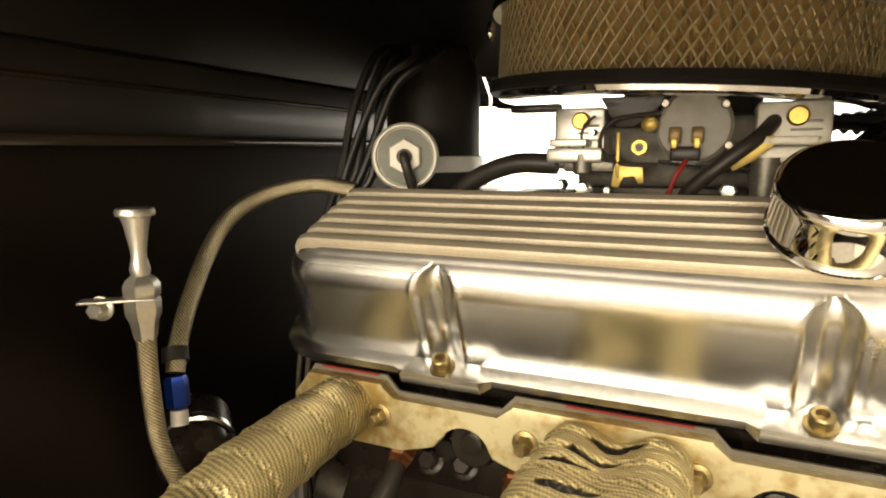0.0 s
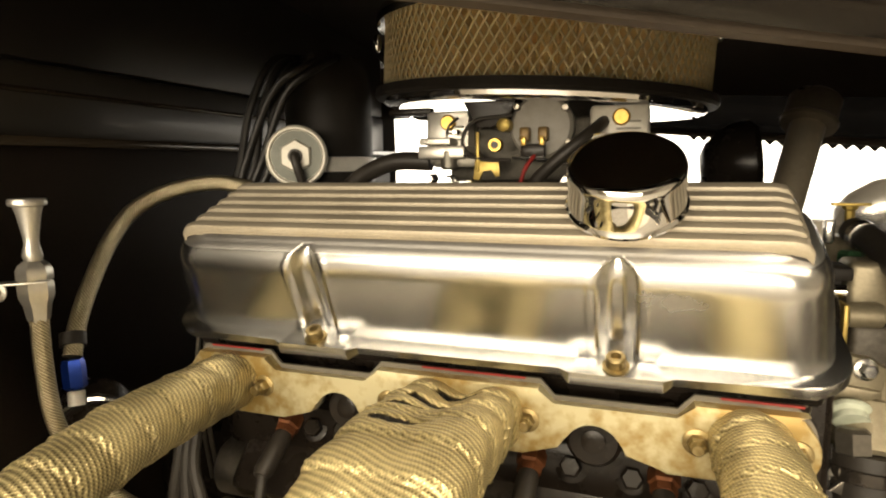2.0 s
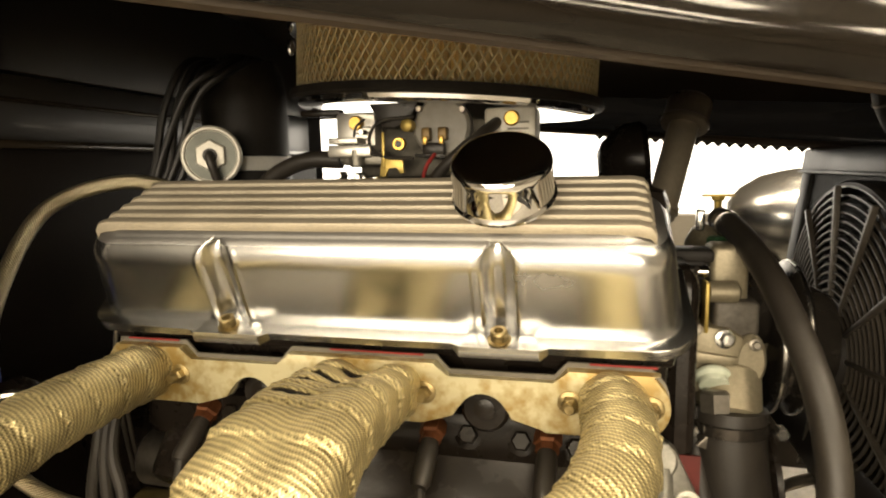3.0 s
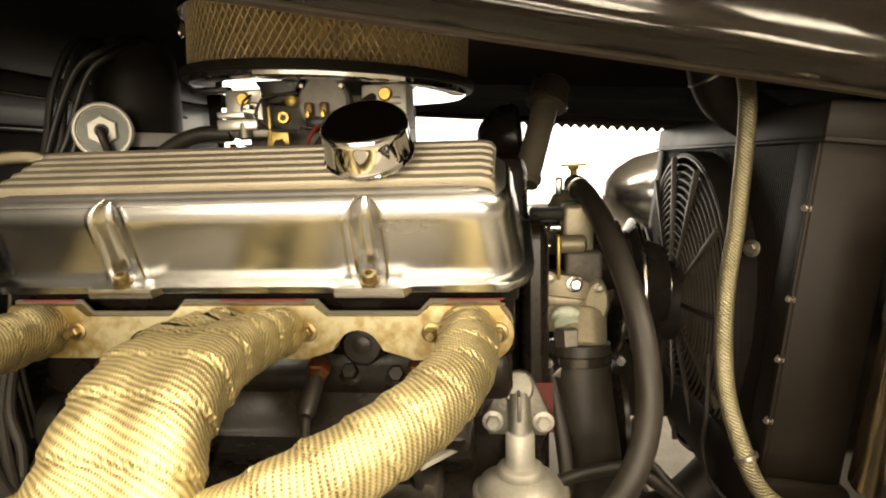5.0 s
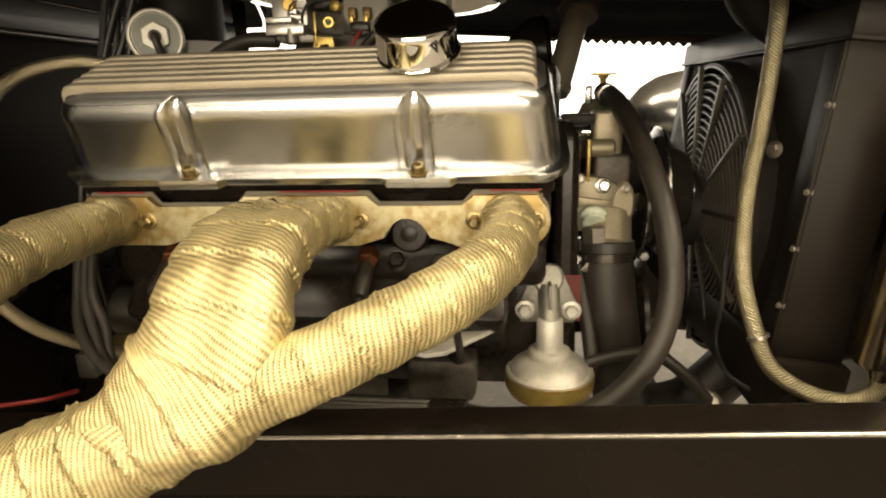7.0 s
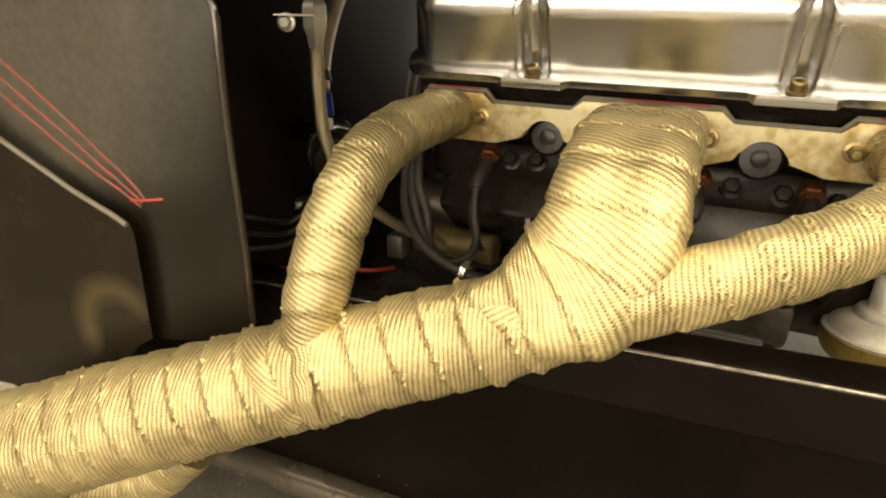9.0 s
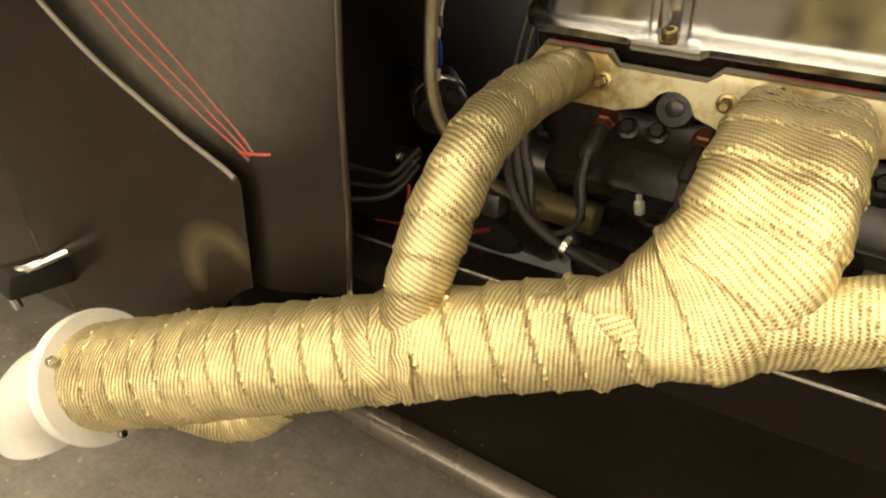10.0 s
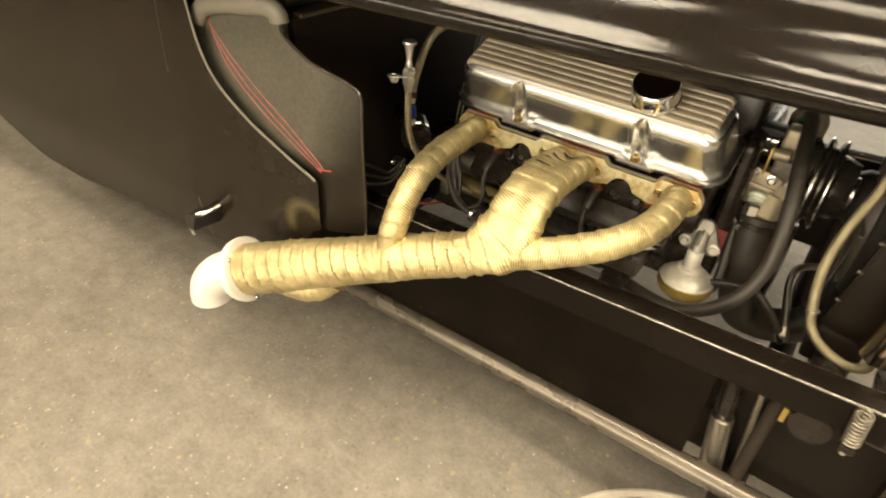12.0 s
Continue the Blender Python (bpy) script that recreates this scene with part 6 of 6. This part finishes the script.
for k in range(12):
    a = 2 * math.pi * k / 12 + 0.1
    bm = B()
    box(bm, (0.125, 0, 0.0125), (0.152, 0.0055, 0.007), GC @ pose(0, 0, 0, 0, 0, math.degrees(a)) @ pose(0, 0, 0.0, 0, 1.5, 0), 0.001)
    part("guard_rib", bm, M_GUARD, fan)
part("motor", lathe(B(), [(0.056, -0.02), (0.056, 0.028), (0.045, 0.046), (0.02, 0.05)], GC, 40), M_PLASTIC, fan)
for k in range(7):
    bm = B()
    rows = []
    for i in range(6):
        r = 0.05 + 0.028 * i
        rows.append([GC @ Vector((r * math.cos(2 * math.pi * k / 7 + w), r * math.sin(2 * math.pi * k / 7 + w), -0.018 + w * 0.03)) for w in (-0.28, -0.1, 0.1, 0.28)])
    grid_sheet(bm, rows, 0.002)
    part("blade", bm, M_PLASTIC, fan)

# braided overflow hose and chrome overflow tank
oh = thing("overflow_hose", (0.57, 0.08, 0.6), "dull braided overflow hose hanging before the radiator", "hose")
part("braid", sweep(B(), [(0.575, 0.17, 0.897), (0.582, 0.14, 0.879), (0.578, 0.112, 0.847), (0.576, 0.105, 0.817), (0.573, 0.102, 0.777), (0.568, 0.099, 0.719), (0.557, 0.084, 0.673), (0.549, 0.066, 0.623), (0.55, 0.055, 0.571), (0.559, 0.04, 0.527), (0.573, 0.028, 0.489), (0.604, 0.018, 0.467), (0.638, 0.01, 0.461), (0.66, 0.004, 0.474), (0.664, 0.003, 0.492)], 0.0083, 24), M_BRAID_DULL, oh)
part("cable_tie", lathe(B(), [(0.0094, -0.002), (0.0108, -0.0018), (0.0108, 0.0018), (0.0094, 0.002)], axis_matrix((0.563, 0.0365, 0.516), (0.569, 0.0315, 0.5)), 24), M_TUBE, oh)
ot = thing("overflow_tank", (0.665, 0.0, 0.5), "polished cylindrical overflow tank beside the radiator", "overflow tank")
part("cylinder", lathe(B(), [(0.008, -0.012), (0.012, 0.0), (0.026, 0.003), (0.028, 0.006), (0.028, 0.25), (0.025, 0.256), (0.01, 0.26)], axis_matrix((0.664, 0.003, 0.5), (0.69, -0.002, 0.72)), 40), M_TANK, ot)
part("strap", lathe(B(), [(0.0284, 0.05), (0.0295, 0.051), (0.0295, 0.063), (0.0284, 0.064)], axis_matrix((0.664, 0.003, 0.5), (0.69, -0.002, 0.72)) @ pose(0, 0, 0.1), 40), M_STEEL, ot)

# far headlamp
hl = thing("headlamp", (0.66, 0.95, 0.72), "chrome headlamp bowl on the far side", "headlamp")
part("bowl", lathe(B(), [(0.004, -0.13), (0.03, -0.125), (0.06, -0.1), (0.085, -0.06), (0.095, -0.02), (0.098, 0.0), (0.1, 0.01), (0.095, 0.016)], axis_matrix((0.7, 0.95, 0.705), (0.9, 0.95, 0.705)), 48), M_POLISH, hl)
part("post", rod(B(), (0.58, 0.95, 0.17), (0.68, 0.95, 0.64), 0.016), M_BLACK, hl)

shell = thing("grille_shell", (0.8, 0.31, 0.6), "black grille shell in front of the radiator", "grille shell")
part("shell_front", box(B(), (0.88, 0.31, 0.5), (0.03, 0.54, 0.6), bevel=0.01), M_BODY, shell)
part("shell_side", box(B(), (0.8, 0.03, 0.545), (0.2, 0.02, 0.61), bevel=0.006), M_BODY, shell)
part("shell_side", box(B(), (0.82, 0.59, 0.52), (0.16, 0.02, 0.56), bevel=0.006), M_BODY, shell)
part("shell_bracket", box(B(), (0.715, 0.037, 0.56), (0.06, 0.03, 0.05), bevel=0.003), M_BLACK, shell)
part("shell_crown", box(B(), (0.88, 0.31, 0.85), (0.03, 0.34, 0.1), bevel=0.006), M_BODY, shell)
part("shell_foot", box(B(), (0.72, -0.05, 0.46), (0.08, 0.17, 0.016), bevel=0.003), M_BLACK, shell)
part("shell_top", box(B(), (0.82, 0.31, 0.8), (0.1, 0.54, 0.02), bevel=0.006), M_BODY, shell)

# ---- wiring and small things round the block ----


def cable(name, label, pts, r, mat=M_RUBBER, cat="cable", group=""):
    c = thing(name, pts[0], label, cat, group)
    part("sheath", sweep(B(), pts, r, 10, step=0.006), mat, c)
    return c


M_GREY_RUBBER = surface("grey_cable_sheath", (0.022, 0.019, 0.0155), (0.042, 0.037, 0.03), 0.5, scale=40)
for k in range(3):
    o = 0.008 * k
    cable("battery_cable", "thick dark grey battery cable in a bundle", [(-0.14 + o, 0.0, 0.62), (-0.135 + o, -0.02, 0.575), (-0.12 + o, -0.045 + o, 0.54), (-0.085, -0.066 + o, 0.513 - o * 0.4), (-0.035, -0.08 + o, 0.5 - o * 0.4), (0.03, -0.088 + o, 0.492), (0.12, -0.09 + o, 0.488), (0.24, -0.085 + o, 0.485)], 0.0052, M_GREY_RUBBER, group="battery cables")
cable("plug_lead", "black plug lead hanging in a loop", [(-0.052, -0.015, 0.575), (-0.048, -0.028, 0.55), (-0.04, -0.038, 0.525), (-0.042, -0.055, 0.508), (-0.06, -0.072, 0.503)], 0.0042)
tie = thing("cable_tie", (-0.035, -0.078, 0.5), "bright metal cable tie round the bundle", "cable tie")
part("band", lathe(B(), [(0.0142, -0.0035), (0.0152, -0.003), (0.0152, 0.003), (0.0142, 0.0035)], axis_matrix((-0.035, -0.073, 0.4975), (0.03, -0.08, 0.49)), 24), M_STEEL, tie)
M_SOLENOID = surface("dull_bronze_can", (0.1, 0.078, 0.028), (0.19, 0.15, 0.06), 0.5, 0.5, scale=50)
st = thing("starter_motor", (-0.09, 0.06, 0.48), "starter motor with a dull bronze solenoid", "starter motor")
part("solenoid", rod(B(), (-0.15, 0.04, 0.483), (-0.045, 0.045, 0.479), 0.019, 28, 0.003), M_SOLENOID, st, "dull bronze solenoid can")
part("motor_can", rod(B(), (-0.17, 0.085, 0.515), (-0.04, 0.09, 0.51), 0.03, 32, 0.004), M_TUBE, st)
part("end_block", box(B(), (-0.165, 0.02, 0.475), (0.022, 0.03, 0.03), bevel=0.003), M_ALLOY, st)
wc = thing("wire_connector", (0.0, 0.0, 0.53), "small white plastic wire connector", "connector")
part("plug_body", lathe(B(), [(0.004, 0), (0.0055, 0.002), (0.0055, 0.014), (0.003, 0.016), (0.003, 0.022)], axis_matrix((0.008, 0.002, 0.52), (0.002, -0.004, 0.55)), 8), M_WHITE, wc)
part("pigtail", sweep(B(), [(0.008, 0.002, 0.52), (0.016, 0.006, 0.508), (0.03, 0.012, 0.512), (0.034, 0.02, 0.53)], 0.0022, 8), M_RUBBER, wc)
cable("red_wire", "thin red wire along the frame rail", [(-0.3, -0.12, 0.468), (-0.24, -0.108, 0.474), (-0.18, -0.098, 0.482), (-0.15, -0.075, 0.478), (-0.14, -0.04, 0.47)], 0.0024, M_RED_WIRE)
cable("red_wire", "short red wire rising at the firewall", [(-0.22, -0.1, 0.474), (-0.212, -0.098, 0.5), (-0.216, -0.09, 0.52)], 0.002, M_RED_WIRE)
for k in range(3):
    cable("loom_wire", "thin black wire at the foot of the firewall", [(-0.31, -0.14 + 0.02 * k, 0.5 + 0.012 * k), (-0.27, -0.12 + 0.015 * k, 0.497 + 0.012 * k), (-0.235, -0.095, 0.505 + 0.012 * k), (-0.225, -0.06, 0.53 + 0.01 * k)], 0.003, M_GREY_RUBBER, "wire", "loom wires")
jb = thing("junction_block", (-0.24, -0.07, 0.53), "small metal junction block with two nuts", "junction block")
part("block", box(B(), (-0.24, -0.06, 0.535), (0.03, 0.02, 0.02), bevel=0.003), M_BLACK, jb)
for x in (-0.247, -0.232):
    part("nut", bolt(B(), (x, -0.071, 0.538), (0, -1, 0.3), 0.0045, 0.006), M_STEEL, jb)
for k, (x, y) in enumerate(((-0.152, 0.05), (-0.165, 0.055))):
    cable("brake_line", "thin bright metal line down the firewall", [(x, y, 0.7), (x - 0.012, y, 0.63), (x - 0.02, y + 0.01, 0.57), (x - 0.02, y + 0.02, 0.5)], 0.0022, M_TUBE, "pipe", "brake lines")

cable("fan_wire", "thin black wire looping below the fan", [(0.58, 0.2, 0.56), (0.57, 0.17, 0.5), (0.57, 0.18, 0.455), (0.57, 0.146, 0.43), (0.575, 0.08, 0.437), (0.6, 0.04, 0.445)], 0.0028, M_GREY_RUBBER)

# engine mount
em = thing("engine_mount", (0.26, 0.03, 0.47), "steel engine mount plate over a black rubber block", "engine mount")
part("mount_plate", plate(B(), [(-0.045, -0.03), (-0.02, -0.042), (0.0, -0.04), (0.05, 0.0), (0.05, 0.02), (0.01, 0.02), (-0.04, 0.005)], 0.005, pose(0.248, 0.03, 0.513, 8, -6, 0), 0.001), M_PALE, em)
part("rubber_block", box(B(), (0.237, 0.075, 0.455), (0.075, 0.08, 0.05), bevel=0.008), M_MOUNT, em)
part("foot", box(B(), (0.24, -0.01, 0.425), (0.05, 0.23, 0.02), bevel=0.003), M_BLACK, em)

M_TRAY = surface("pale_dusty_plastic", (0.36, 0.33, 0.27), (0.5, 0.46, 0.39), 0.5, scale=8, fine=120, bump=0.1)
# front suspension glimpsed below the rail
sh = thing("shock_absorber", (0.53, -0.1, 0.2), "dull silver tube shock absorber", "shock absorber")
part("body_tube", rod(B(), (0.535, -0.09, 0.17), (0.512, -0.085, 0.33), 0.02, 24, 0.003), M_TUBE, sh)
part("rod", rod(B(), (0.512, -0.085, 0.33), (0.5, -0.083, 0.44), 0.007, 16), M_STEEL, sh)
part("dust_cover", rod(B(), (0.511, -0.085, 0.34), (0.502, -0.083, 0.42), 0.017, 24, 0.003), M_BLACK, sh)
tl = thing("tie_link", (0.57, -0.07, 0.3), "bright slim steel tie link under the rail", "tie link")
part("link", rod(B(), (0.57, -0.075, 0.19), (0.545, -0.07, 0.45), 0.006, 14), M_TUBE, tl)
part("eye", rod(B(), (0.57, -0.095, 0.2), (0.57, -0.055, 0.2), 0.014, 20, 0.002), M_TUBE, tl)
part("tag", box(B(), (0.58, -0.1, 0.405), (0.022, 0.004, 0.03), pose(0, 0, 0), 0.001), M_YELLOW, tl, "yellow tag")
tray = thing("drip_tray", (0.626, -0.332, 0.0), "pale round drip tray on the floor", "tray")
TM = pose(0.626, -0.332, 0)
part("pan", lathe(B(), [(0.29, 0.0), (0.318, 0.004), (0.324, 0.016), (0.318, 0.016), (0.312, 0.006), (0.004, 0.004)], TM, 72), M_TRAY, tray)
ax = thing("front_axle", (0.6, 0.3, 0.15), "black tubular front axle", "axle")
part("beam", rod(B(), (0.57, -0.35, 0.186), (0.57, 0.97, 0.186), 0.026, 24), M_UNDER, ax)
for y in (-0.116, 0.774):
    part("axle_perch", rod(B(), (0.57, y, 0.195), (0.57, y, 0.468), 0.011, 16), M_UNDER, ax)

alt = thing("alternator", (0.35, 0.44, 0.8), "black alternator on the far side of the engine", "alternator")
part("case", lathe(B(), [(0.016, 0), (0.03, 0.008), (0.044, 0.024), (0.052, 0.04), (0.053, 0.06), (0.046, 0.068), (0.02, 0.07)], axis_matrix((0.302, 0.45, 0.82), (0.382, 0.45, 0.828)), 36), M_BLACK, alt)
part("bracket", box(B(), (0.328, 0.45, 0.77), (0.05, 0.03, 0.1), bevel=0.004), M_BLACK, alt)
